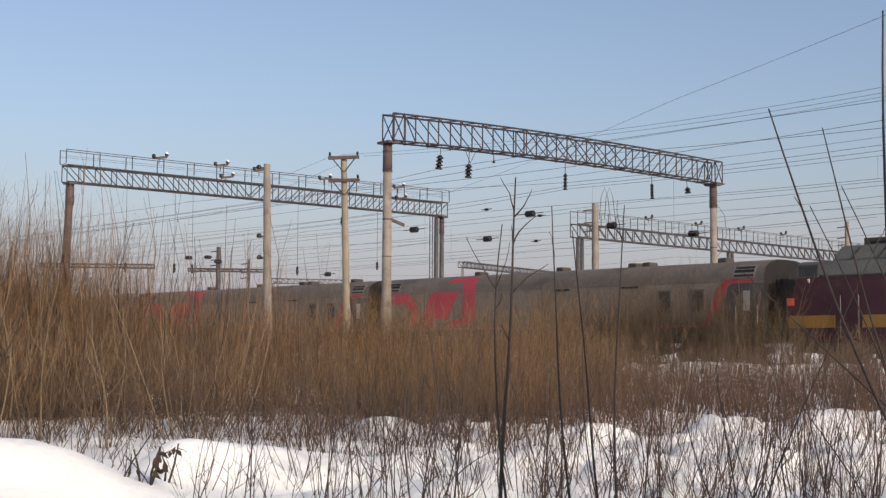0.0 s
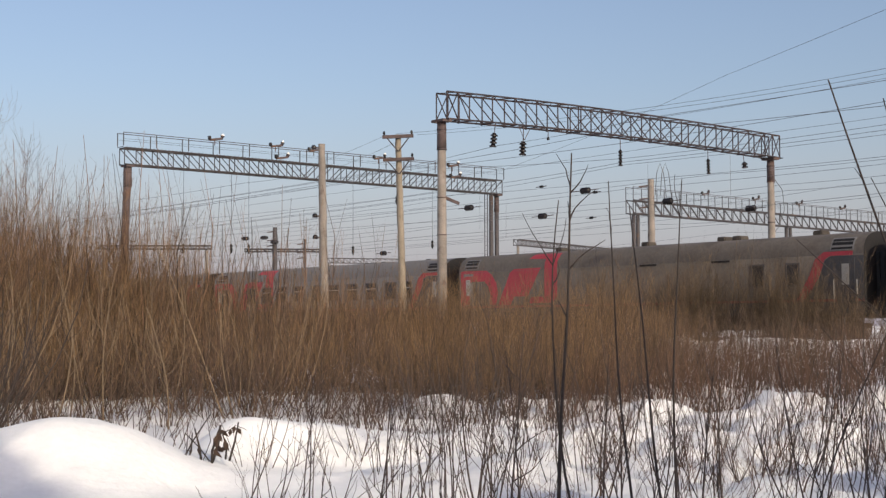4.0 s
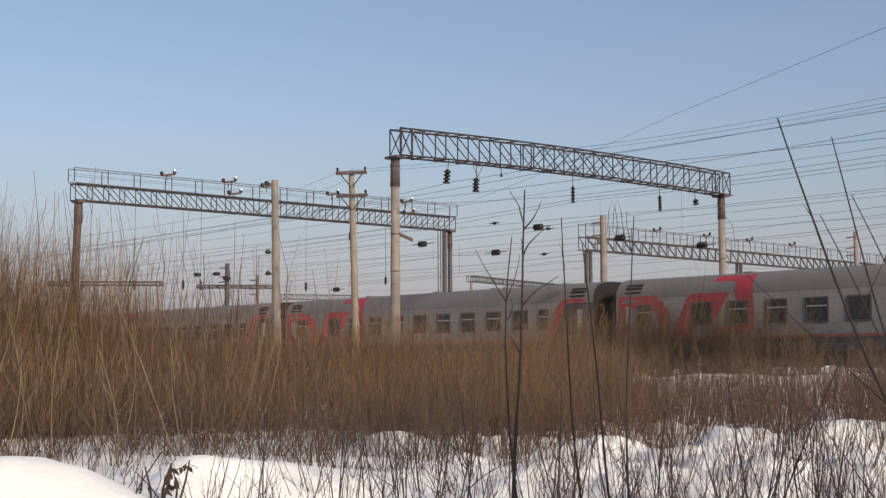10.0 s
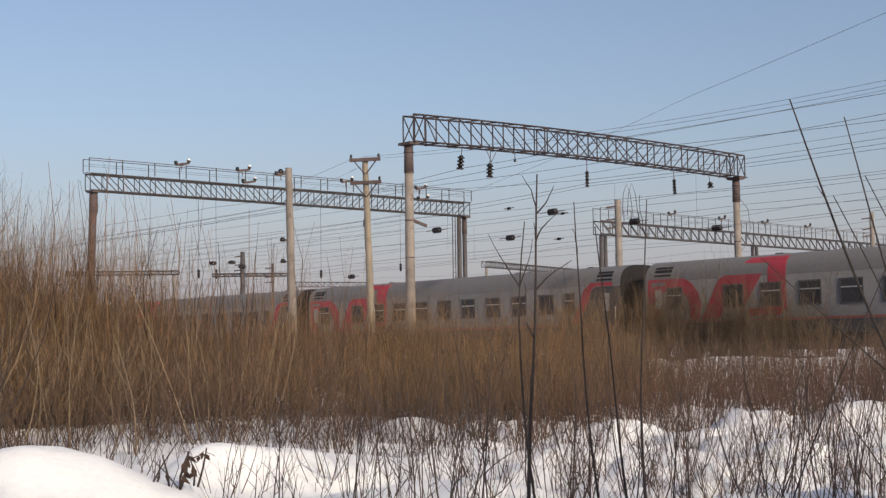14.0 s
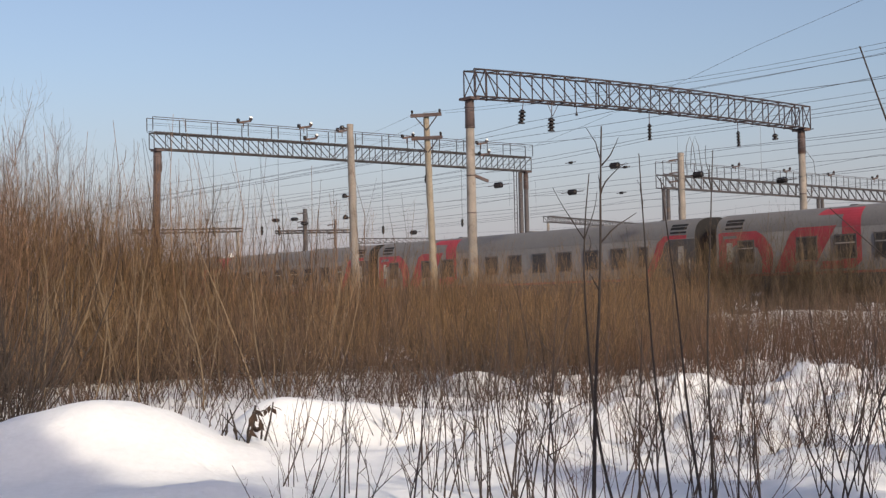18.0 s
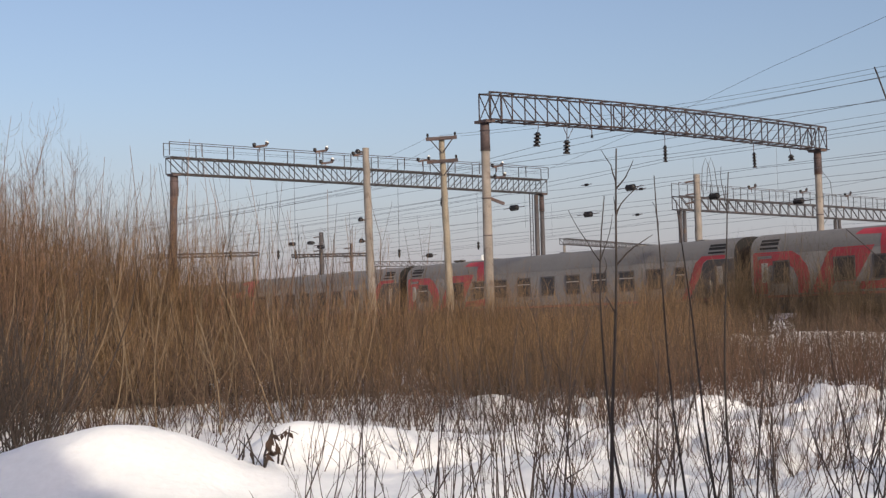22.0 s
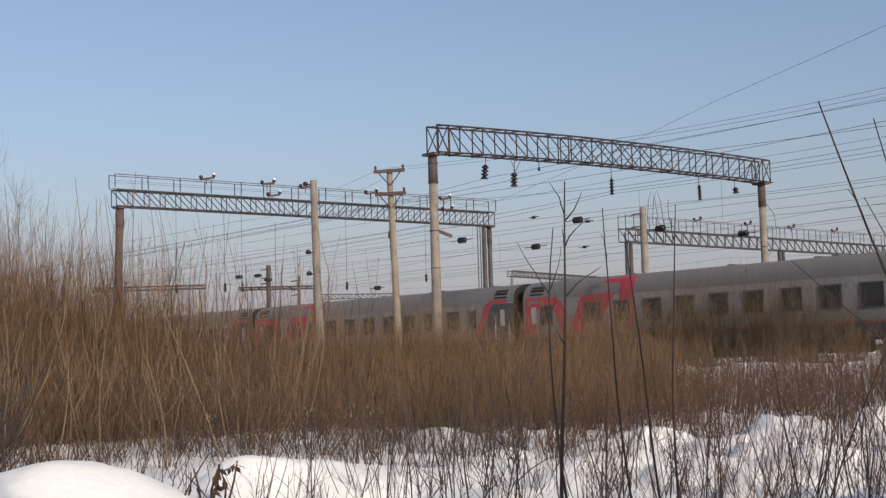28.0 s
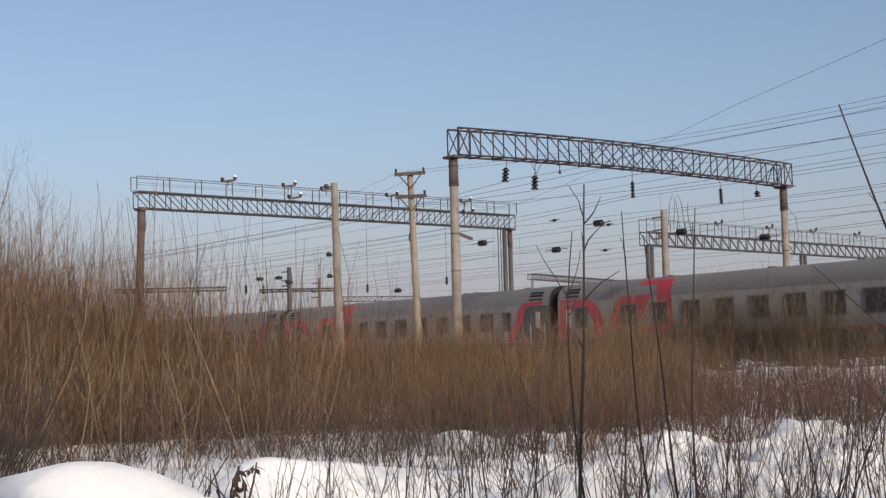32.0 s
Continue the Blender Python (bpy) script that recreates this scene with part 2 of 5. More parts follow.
def lattice_noise(x, y, seed):
    """Smooth noise between -1 and 1 on arrays."""
    rng = np.random.RandomState(seed)
    table = rng.rand(256, 256) * 2 - 1
    xi, yi = np.floor(x).astype(int), np.floor(y).astype(int)
    u, v = x - xi, y - yi
    u, v = u * u * (3 - 2 * u), v * v * (3 - 2 * v)
    t = lambda i, j: table[i % 256, j % 256]
    return (t(xi, yi) * (1 - u) + t(xi + 1, yi) * u) * (1 - v) + (t(xi, yi + 1) * (1 - u) + t(xi + 1, yi + 1) * u) * v


def smooth(a, b, v):
    k = np.clip((v - a) / (b - a), 0, 1)
    return k * k * (3 - 2 * k)


UX, UY = math.cos(radians(TRACK_TURN)), math.sin(radians(TRACK_TURN))
# drifts and mounds of the snow: x, y, height, half-width across, half-depth
MOUNDS = [(-4.45, 14.5, 0.70, 1.15, 1.0), (-5.9, 14.9, 0.26, 0.9, 1.0), (-7.4, 15.6, 0.16, 1.2, 1.2), (-3.05, 16.0, 0.42, 0.6, 0.55), (-2.3, 16.3, 0.27, 0.9, 0.6), (-1.1, 16.4, 0.17, 1.2, 0.6), (-2.5, 14.3, 0.12, 0.7, 0.5), (-2.6, 10.7, 0.20, 1.4, 0.45), (-0.4, 15.0, 0.14, 0.9, 0.7),
          (4.85, 24.0, 0.40, 0.8, 0.9), (6.9, 24.6, 0.32, 1.1, 0.9), (-1.05, 24.5, 0.40, 0.8, 0.8), (0.9, 26.5, 0.18, 1.0, 0.8), (-3.2, 26.0, 0.22, 1.0, 0.8), (8.6, 25.0, 0.40, 1.2, 1.0), (2.4, 22.5, 0.24, 1.1, 0.9),
          (5.0, 17.5, 0.25, 1.5, 1.0), (1.0, 17.5, 0.18, 1.4, 0.8), (3.6, 13.2, 0.15, 1.4, 0.8)]


def ground_height(x, y):
    n = -UY * x + UX * y
    h = 0.10 * lattice_noise(x * 0.23 + 7, y * 0.23, 3) + 0.07 * lattice_noise(x * 0.7, y * 0.7, 4) + (0.035 + 0.03 * smooth(-2, 1, x)) * lattice_noise(x * 1.9, y * 1.9, 5) + (0.018 + 0.032 * smooth(-3, 1, x)) * lattice_noise(x * 4.3, y * 4.3, 6) + 0.04 * smooth(-3.8, -2.6, x) * (lattice_noise(x * 1.3, y * 1.3, 8) - 0.3)
    # lumps and crusted clods where the drift is broken
    clod = np.maximum(0, lattice_noise(x * 1.5 + 3, y * 1.5, 12)) ** 0.7 * 0.17 + np.maximum(0, lattice_noise(x * 3.1, y * 3.1 + 9, 13) - 0.15) ** 0.6 * 0.09
    h = h + clod * smooth(-1.6, 0.8, x) * smooth(12, 15, y) * (1 - smooth(30, 36, y))
    h = h * (1 - smooth(38, 41, n) * 0.75)
    h = h + 0.45 * smooth(28, 36, n) + 0.69 * smooth(36.5, 41.5, n) - 0.38 * smooth(42.6, 43.6, n)
    for mx, my, mh, wx, wy in MOUNDS:
        h = h + mh * np.exp(-(((x - mx) / wx) ** 2 + ((y - my) / wy) ** 2) ** 1.12)
    return h - 0.12 * smooth(90, 300, np.hypot(x, y))


def ground_z(x, y):
    return float(ground_height(np.array([x], float), np.array([y], float))[0])


# ---- ground ----


def spaced(lo, hi, step, far):
    mid = list(np.arange(lo, hi + step / 2, step))
    out, d = [], step
    while not out or out[-1] < far:
        d *= 1.25
        out.append((out[-1] if out else 0) + d)
    return np.array([lo - o for o in reversed(out)] + mid + [hi + o for o in out])


gx, gy = spaced(-14, 14, 0.1, 2600), spaced(7, 34, 0.1, 2600)
X, Y = np.meshgrid(gx, gy)
Z = ground_height(X, Y)
cols, rows_ = len(gx), len(gy)
k = (np.arange(rows_ - 1)[:, None] * cols + np.arange(cols - 1)[None, :]).ravel()
gm = bpy.data.meshes.new("ground")
gm.from_pydata(np.column_stack([X.ravel(), Y.ravel(), Z.ravel()]).tolist(), [], np.column_stack([k, k + 1, k + cols + 1, k + cols]).tolist())
gm.polygons.foreach_set("use_smooth", [True] * len(gm.polygons))
gm.materials.append(SNOW)
tagged(new("ground", gm), "snow-covered ground with soft drifts and mounds", "snow ground", kind="structure")

# ---- a glowing see-through ring that paints haze all round the horizon ----
HAZE_GLOW = bpy.data.materials.new("painted_haze_glow")
HAZE_GLOW.use_nodes = True
sn = HAZE_GLOW.node_tree
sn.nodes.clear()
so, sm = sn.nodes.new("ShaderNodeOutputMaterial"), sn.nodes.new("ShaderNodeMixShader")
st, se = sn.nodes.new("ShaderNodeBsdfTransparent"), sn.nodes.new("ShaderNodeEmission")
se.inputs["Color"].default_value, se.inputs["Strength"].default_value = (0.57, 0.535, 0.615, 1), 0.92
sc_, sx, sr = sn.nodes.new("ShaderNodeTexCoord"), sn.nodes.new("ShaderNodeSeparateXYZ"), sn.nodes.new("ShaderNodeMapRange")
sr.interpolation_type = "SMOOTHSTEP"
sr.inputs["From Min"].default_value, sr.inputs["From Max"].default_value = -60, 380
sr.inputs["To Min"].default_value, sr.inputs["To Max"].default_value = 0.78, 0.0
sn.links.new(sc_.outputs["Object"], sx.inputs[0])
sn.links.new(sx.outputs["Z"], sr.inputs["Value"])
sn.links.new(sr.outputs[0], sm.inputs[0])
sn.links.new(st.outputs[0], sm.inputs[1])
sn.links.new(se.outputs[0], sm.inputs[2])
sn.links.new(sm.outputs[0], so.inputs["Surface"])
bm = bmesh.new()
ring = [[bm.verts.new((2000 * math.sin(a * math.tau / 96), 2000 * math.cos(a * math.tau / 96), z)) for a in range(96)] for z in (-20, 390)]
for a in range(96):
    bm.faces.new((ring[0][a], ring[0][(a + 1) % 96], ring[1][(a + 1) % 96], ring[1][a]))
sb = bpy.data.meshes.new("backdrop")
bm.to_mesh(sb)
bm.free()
sb.materials.append(HAZE_GLOW)
tagged(new("backdrop", sb), "pale lavender glow painted as haze along the horizon", "haze", kind="structure")
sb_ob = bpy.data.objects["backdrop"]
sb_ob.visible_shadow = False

# ---- the tracks ----
for k, n in enumerate((46.1, 51.4, 56.8)):
    bed = thing(f"track_{k + 1}", track(0, n, 0), "railway track with steel rails half buried in snow", "railway track", kind="structure")
    for dy in (-0.76, 0.76):
        bm = bmesh.new()
        add_box(bm, -220, 120, dy - 0.035, dy + 0.035, RAIL_Z - 0.05, RAIL_Z)
        add_box(bm, -220, 120, dy - 0.075, dy + 0.075, RAIL_Z - 0.19, RAIL_Z - 0.16)
        add_box(bm, -220, 120, dy - 0.012, dy + 0.012, RAIL_Z - 0.16, RAIL_Z - 0.05)
        part("rail", bm, WHEEL, bed)
    sleeper = None
    for i in range(140):
        if sleeper is None:
            bm = bmesh.new()
            add_box(bm, -0.13, 0.13, -1.3, 1.3, RAIL_Z - 0.36, RAIL_Z - 0.195)
            sleeper = mesh_of("sleeper", bm, CONCRETE)
        part("sleeper", sleeper, CONCRETE, bed, m=pose(-75 + i * 0.62, 0, 0))

# ---- gantries over the tracks ----


def box_truss(parent, length, z, depth, width, pitch, mat, chord=0.09, web=0.05, mirrored=False):
    """A four-chord lattice beam along y, its lower chords at z."""
    count = max(2, round(length / pitch))
    ys = [length * i / count for i in range(count + 1)]
    for name, x, dz in (("lower_chord", -width / 2, 0), ("lower_chord", width / 2, 0), ("upper_chord", -width / 2, depth), ("upper_chord", width / 2, depth)):
        bm = bmesh.new()
        add_tube(bm, [(x, y, z + dz) for y in ys], [chord * 0.62] * len(ys), 4)
        part(name, bm, mat, parent)
    for x in (-width / 2, width / 2):
        for i, y in enumerate(ys):
            bm = bmesh.new()
            add_bar(bm, (x, y, z), (x, y + 0.001, z + depth), web)
            part("upright", bm, mat, parent)
            if i < count:
                bm = bmesh.new()
                b = ys[i + 1]
                ends = ((x, y, z + depth), (x, b, z)) if not (mirrored and y > length * 0.42) else ((x, y, z), (x, b, z + depth))
                add_bar(bm, *ends, web)
                part("diagonal", bm, mat, parent)
    for name, dz in (("lower_lacing", 0), ("upper_lacing", depth)):
        bm = bmesh.new()
        add_tube(bm, [(width / 2 * (1 if i % 2 else -1), y, z + dz) for i, y in enumerate(ys)], [web * 0.6] * len(ys), 4)
        part(name, bm, mat, parent)


def gantry_post(parent, x, y, z0, z1, r0, r1, mat, head=True, foot=0.0):
    bm = bmesh.new()
    add_tube(bm, [(x, y + foot, z0), (x, y + foot / 2, z0 + (z1 - z0) * 0.5), (x, y, z1)], [r0, (r0 + r1) / 2, r1], 14)
    post = part("post", bm, mat, parent)
    if head:
        bm = bmesh.new()
        add_tube(bm, [(x, y, z1 - 1.15), (x, y, z1 - 0.02)], [r1 + 0.035, r1 + 0.02], 12)
        for dz in (1.15, 0.35):
            add_tube(bm, [(x, y, z1 - dz), (x, y, z1 - dz + 0.05)], [r1 + 0.045, r1 + 0.045], 12)
        part("steel_collar", bm, RUST, post)
        bm = bmesh.new()
        add_box(bm, x - 0.38, x + 0.38, y - 0.24, y + 0.24, z1 - 0.02, z1 + 0.08)
        part("head_plate", bm, RUST, post)
    return post


def sectioned_truss(parent, lift, stations, depth, width, mat, chord, web):
    """A lattice beam of three bolted sections: stations are (y, lean of the panel that follows: 1 falls, -1 rises, 0 crossed)."""
    ys = [y for y, _ in stations]
    for name, x, dz in (("lower_chord", -width / 2, 0), ("lower_chord", width / 2, 0), ("upper_chord", -width / 2, depth), ("upper_chord", width / 2, depth)):
        bm = bmesh.new()
        add_tube(bm, [(x, y, lift(y) + dz) for y in ys], [chord * 0.62] * len(ys), 4)
        part(name, bm, mat, parent)
    for x in (-width / 2, width / 2):
        for (y, turn), (b, _) in zip(stations, stations[1:] + [(None, 0)]):
            bm = bmesh.new()
            add_bar(bm, (x, y, lift(y)), (x, y + 0.001, lift(y) + depth), web)
            part("upright", bm, mat, parent)
            if b is None or b - y < 0.3:
                continue
            for falls in ((True,) if turn > 0 else (False,) if turn < 0 else (True, False)):
                bm = bmesh.new()
                add_bar(bm, (x, y, lift(y) + depth * falls), (x, b, lift(b) + depth * (not falls)), web * 0.85)
                part("diagonal", bm, mat, parent)
    for name, dz in (("lower_lacing", 0), ("upper_lacing", depth)):
        bm = bmesh.new()
        pts = [(width / 2 * (1 if i % 2 else -1), y, lift(y) + dz) for i, y in enumerate(np.linspace(0, ys[-1], 2 * len(ys)))]
        add_tube(bm, pts, [web * 0.55] * len(pts), 4)
        part(name, bm, mat, parent)
    for y in ys:                        # angle ties that stick out under the chords
        bm = bmesh.new()
        add_bar(bm, (-width / 2 - 0.08, y, lift(y) - 0.03), (width / 2 + 0.16, y + 0.001, lift(y) - 0.03), 0.045)
        part("tie", bm, mat, parent)


def gantry_a():
    g = thing("portal_gantry", track(-42.05, 34.37, 0), "grey-brown lattice steel portal gantry on two concrete posts", "gantry")
    z = 9.95
    lift = lambda y: z + 0.08 * y / 21.7 + 0.15 * (1 - (2 * y / 21.7 - 1) ** 2)
    near = [(0.0, 0), (0.60, 1), (1.20, 1)] + [(1.20 + 1.25 * i, 1) for i in range(1, 6)]
    middle = [(7.60 + 1.30 * i, 0) for i in range(5)]
    far = [(14.25 + 1.25 * i, -1) for i in range(6)] + [(21.1, 0), (21.7, 0)]
    sectioned_truss(g, lift, near + middle + far, 1.10, 0.66, STEEL, 0.062, 0.040)
    for y in (0.0, 21.37):
        p = gantry_post(g, 0, y, 0.1, lift(y) - 0.10, 0.215, 0.165, CONCRETE)
        for dz in (3.2, 4.7):
            bm = bmesh.new()
            add_tube(bm, [(0, y, z - dz), (0, y, z - dz + 0.05)], [0.192, 0.192], 12)
            part("clamp_band", bm, RUST, p)
    bm = bmesh.new()                    # bracket on the nearer post
    add_bar(bm, (0.1, 0.0, z - 3.15), (0.2, 0.72, z - 3.38), 0.11)
    part("bracket_arm", bm, RUST, g)
    bm = bmesh.new()                    # loose jumper cable at the farther post
    add_tube(bm, [(0.05, 21.5, z - 0.9), (0.15, 22.1, z - 1.5), (0.15, 22.25, z - 2.5), (0.1, 21.8, z - 3.4), (0.05, 21.4, z - 3.8)], [0.015] * 5, 6)
    part("jumper_cable", bm, WIRE, g)


def railing(parent, y0, y1, z, x, step, height, mat):
    bm = bmesh.new()
    add_bar(bm, (x, y0, z + height), (x, y1, z + height), 0.036)
    add_bar(bm, (x, y0, z + height * 0.52), (x, y1, z + height * 0.52), 0.014)
    part("handrail", bm, mat, parent)
    count = round((y1 - y0) / step)
    for i in range(count + 1):
        y = y0 + (y1 - y0) * i / count
        bm = bmesh.new()
        add_bar(bm, (x, y, z), (x, y + 0.001, z + height), 0.042)
        part("rail_post", bm, mat, parent)


def floodlight(m, label="small floodlight with a white lens on an arm", lit=True):
    f = thing("floodlight", m, label, "floodlight", "floodlights on the gantry")
    bm = bmesh.new()
    add_bar(bm, (0, -0.1, -0.25), (0, -0.1, 0.10), 0.05)
    add_bar(bm, (0, -0.42, 0.06), (0, 0.36, 0.20), 0.13)
    part("arm", bevelled(bm, 0.015), RUST, f)
    bm = bmesh.new()
    add_tube(bm, [(0, -0.44, 0.06), (0, -0.44, 0.10), (0, -0.45, 0.26), (0, -0.45, 0.30)], [0.07, 0.11, 0.11, 0.06], 10)
    part("junction_box", bm, INSUL, f)
    bm = bmesh.new()
    add_tube(bm, [(0, 0.36, 0.16), (0, 0.40, 0.30), (0, 0.42, 0.36)], [0.06, 0.10, 0.13], 10)
    part("housing", bm, STEEL, f)
    bm = bmesh.new()
    add_tube(bm, [(0, 0.42, 0.365), (0, 0.43, 0.45), (0, 0.44, 0.50)], [0.10, 0.08, 0.03], 10)
    part("lens", bm, LAMP_WHITE if lit else STEEL, f)
    return f


def gantry_b():
    length, z, depth = 28.5, 10.80, 0.93
    g = thing("floodlight_gantry", track(-70.4, 34.22, 0), "lattice steel gantry with a railed walkway on rusty posts", "gantry")
    box_truss(g, length, z, depth, 0.62, 1.02, STEEL_GREY, 0.07, 0.042, mirrored=True)
    bm = bmesh.new()
    for i in range(120):                # open grating: cross bars on the chords
        y = -0.1 + (length + 0.2) * i / 119
        add_bar(bm, (-0.36, y, z + depth + 0.05), (0.36, y + 0.001, z + depth + 0.05), 0.03)
    part("walkway", bm, STEEL_GREY, g)
    for x in (-0.38, 0.38):
        railing(g, -0.1, length + 0.1, z + depth + 0.1, x, 2.04, 0.76, STEEL_GREY)
    gantry_post(g, 0, 0.35, 0.1, z - 0.1, 0.25, 0.21, RUST, foot=-0.3)
    for y in (length - 0.75, length - 0.25):
        gantry_post(g, 0, y, 0.1, z - 0.1, 0.17, 0.15, STEEL_FAR, head=y > length - 0.5)
    bm = bmesh.new()                    # ladder beside the farther posts
    for y in (length - 1.35, length - 1.1):
        add_bar(bm, (0, y, 0.8), (0, y + 0.001, z), 0.04)
    for i in range(30):
        add_bar(bm, (0, length - 1.35, 1.1 + i * 0.32), (0, length - 1.1, 1.1 + i * 0.32), 0.025)
    part("ladder", bm, STEEL, g)
    for y, h in ((5.8, 12.55), (10.0, 12.50), (10.4, 11.80), (12.8, 12.45), (17.8, 12.35), (24.0, 12.30), (24.2, 11.58)):
        floodlight(track(-70.4, 34.22 + y, h) @ pose(0.42, 0, 0.0))


def gantry_far(name, x0, y0, x1, y1, z, depth, pitch, rail, posts, label):
    length = math.hypot(x1 - x0, y1 - y0)
    g = thing(name, pose(x0, y0, 0, 0, 0, -math.degrees(math.atan2(x1 - x0, y1 - y0))), label, "gantry", "distant gantries")
    box_truss(g, length, z, depth, 0.7, pitch, STEEL_FAR, 0.08, 0.05)
    if rail:
        for x in (-0.36, 0.36):
            railing(g, 0, length, z + depth + 0.05, x, 1.9, 0.95, STEEL_FAR)
    for y in posts:
        gantry_post(g, 0, y, -0.3, z - 0.1, 0.18, 0.15, STEEL_FAR if rail else CONCRETE, head=False)
    return g


gantry_a()
gantry_b()


def drop_hanger(y, drop):
    """A long rod under the floodlight gantry, with an insulator at its foot."""
    h = thing("drop_hanger", track(-70.4, 34.22 + y, 10.75), "thin steel drop rod with an insulator at its foot", "hanger", "drop rods under the gantry")
    bm = bmesh.new()
    add_tube(bm, [(0, 0, 0), (0, 0, -drop)], [0.011, 0.011], 6)
    part("rod", bm, STEEL_FAR, h)
    bm = bmesh.new()
    add_tube(bm, [(0, 0, -drop), (0, 0, -drop - 0.12), (0, 0, -drop - 0.2), (0, 0, -drop - 0.32), (0, 0, -drop - 0.55)], [0.04, 0.10, 0.06, 0.10, 0.05], 10)
    part("insulator", bm, INSUL, h)


for y, drop in ((3.9, 4.3), (7.1, 4.2), (8.3, 4.2), (13.5, 0.6), (16.0, 4.0), (19.5, 0.6), (22.5, 3.4)):
    drop_hanger(y, drop)
gc = gantry_far("far_floodlight_gantry", 10.0, 103.1, 47.3, 140.0, 10.15, 1.0, 1.15, True, (0.45, 0.95, 20.9, 21.5, 38.0), "lattice steel gantry with a railed walkway behind the train")
gantry_far("far_gantry", 2.0, 150.0, 24.0, 186.0, 10.6, 0.62, 0.9, False, (0.4, 40.0), "small distant lattice gantry on concrete posts")
gantry_far("far_gantry", -25.5, 200.0, -14.5, 204.0, 11.1, 0.7, 0.9, False, (0.4, 11.0), "small distant lattice gantry on concrete posts")
gantry_far("far_gantry", -36.0, 121.0, -26.0, 122.0, 8.7, 0.30, 0.7, False, (0.4, 9.6), "low distant gantry beam seen through the shoots")
gantry_far("far_gantry", -22.8, 121.0, -15.7, 122.0, 8.4, 0.22, 0.7, False, (6.8,), "low distant gantry beam beside a mast")
for y in (9.5, 16.5, 23.0, 30.0):
    floodlight(gc.matrix_basis @ pose(0, y, 12.1), "small dark floodlight turned away on an arm", False)

# ---- poles ----


def worn_shaft(bm, z0, z1, r0, r1, seed):
    """A tapered round shaft whose skin is chipped and a little uneven."""
    own = np.random.RandomState(seed)
    k = np.linspace(0, 1, 26)
    add_tube(bm, [(0.006 * own.randn(), 0.006 * own.randn(), z0 + (z1 - z0) * v) for v in k], [(r0 + (r1 - r0) * v) * (1 + 0.03 * own.randn()) for v in k], 12)


def plain_pole():
    p = thing("concrete_pole", pose(-6.01, 47, 0.2, 0, -1.15), "tall weathered concrete pole with insulators on its side", "pole")
    top = 1.6 + 0.1362 * 47 - 0.2
    bm = bmesh.new()
    worn_shaft(bm, -0.3, top, 0.17, 0.12, 2)
    part("shaft", bm, CONCRETE, p)
    for z in (top - 0.15, top - 2.55, top - 3.3):
        bm = bmesh.new()
        add_bar(bm, (-0.05, 0, z), (-0.28, 0, z + 0.04), 0.05)
        part("insulator_pin", bm, RUST, p)
        bm = bmesh.new()
        add_tube(bm, [(-0.28, 0, z - 0.03), (-0.28, 0, z + 0.05), (-0.28, 0, z + 0.12)], [0.09, 0.10, 0.05], 10)
        part("insulator", bm, INSUL, p)
    for z in (top - 2.5, top - 3.25):
        bm = bmesh.new()
        add_tube(bm, [(0, 0, z), (0, 0, z + 0.03)], [0.142, 0.142], 12)
        part("strap", bm, CONCRETE, p)


def cross_arm_pole():
    p = thing("utility_pole", pose(-3.12, 45, 0.2, 0, -1.54), "pale wooden utility pole with two braced cross-arms", "utility pole")
    top = 1.6 + 0.1427 * 45 - 0.2
    bm = bmesh.new()
    worn_shaft(bm, -0.3, top, 0.14, 0.095, 3)
    part("shaft", bm, WOOD, p)
    for z in (top - 0.08, top - 0.85):
        bm = bmesh.new()
        add_bar(bm, (-0.52, -0.13, z), (0.52, -0.13, z + 0.01), 0.10, 0.11)
        part("cross_arm", bm, RUST, p)
        for sx in (-1, 1):
            bm = bmesh.new()
            add_bar(bm, (0.36 * sx, -0.14, z - 0.05), (0.02 * sx, -0.13, z - 0.48), 0.035)
            part("brace", bm, STEEL, p)
            bm = bmesh.new()
            add_tube(bm, [(0.46 * sx, -0.13, z + 0.05), (0.46 * sx, -0.13, z + 0.13), (0.46 * sx, -0.13, z + 0.19)], [0.02, 0.045, 0.03], 8)
            part("insulator", bm, INSUL, p)


def line_pole(x, y, top, r, label, mat=None):
    p = thing("line_pole", pose(x, y, 0), label, "pole")
    bm = bmesh.new()
    worn_shaft(bm, -0.4, top, r * 1.25, r, 4)
    part("shaft", bm, mat or CONCRETE, p)
    for z in (top - 0.35, top - 1.1, top - 1.6):
        bm = bmesh.new()
        add_bar(bm, (-0.7, 0, z - 0.1), (0.1, 0, z), 0.09)
        part("bracket", bm, RUST, p)
    return p


plain_pole()
cross_arm_pole()
lp = line_pole(0.1127 * 80, 80, 1.6 + 0.1080 * 80, 0.19, "concrete mast with curved cable loops at its top")
line_pole(0.2992 * 95, 95, 1.6 + 0.0954 * 95, 0.16, "concrete mast with short brackets behind the railway")
bm = bmesh.new()
for dx in (0.25, 0.55):
    add_tube(bm, [(dx, 0, 9.3), (dx + 0.1, 0, 10.6), (dx + 0.3, 0, 11.2), (dx + 0.5, 0, 10.6), (dx + 0.65, 0, 9.2)], [0.02] * 5, 6)
part("cable_loop", bm, WIRE, lp)
far_mast = line_pole(-19.9, 120.0, 10.5, 0.20, "distant dark mast with disc insulators on its brackets", STEEL_FAR)
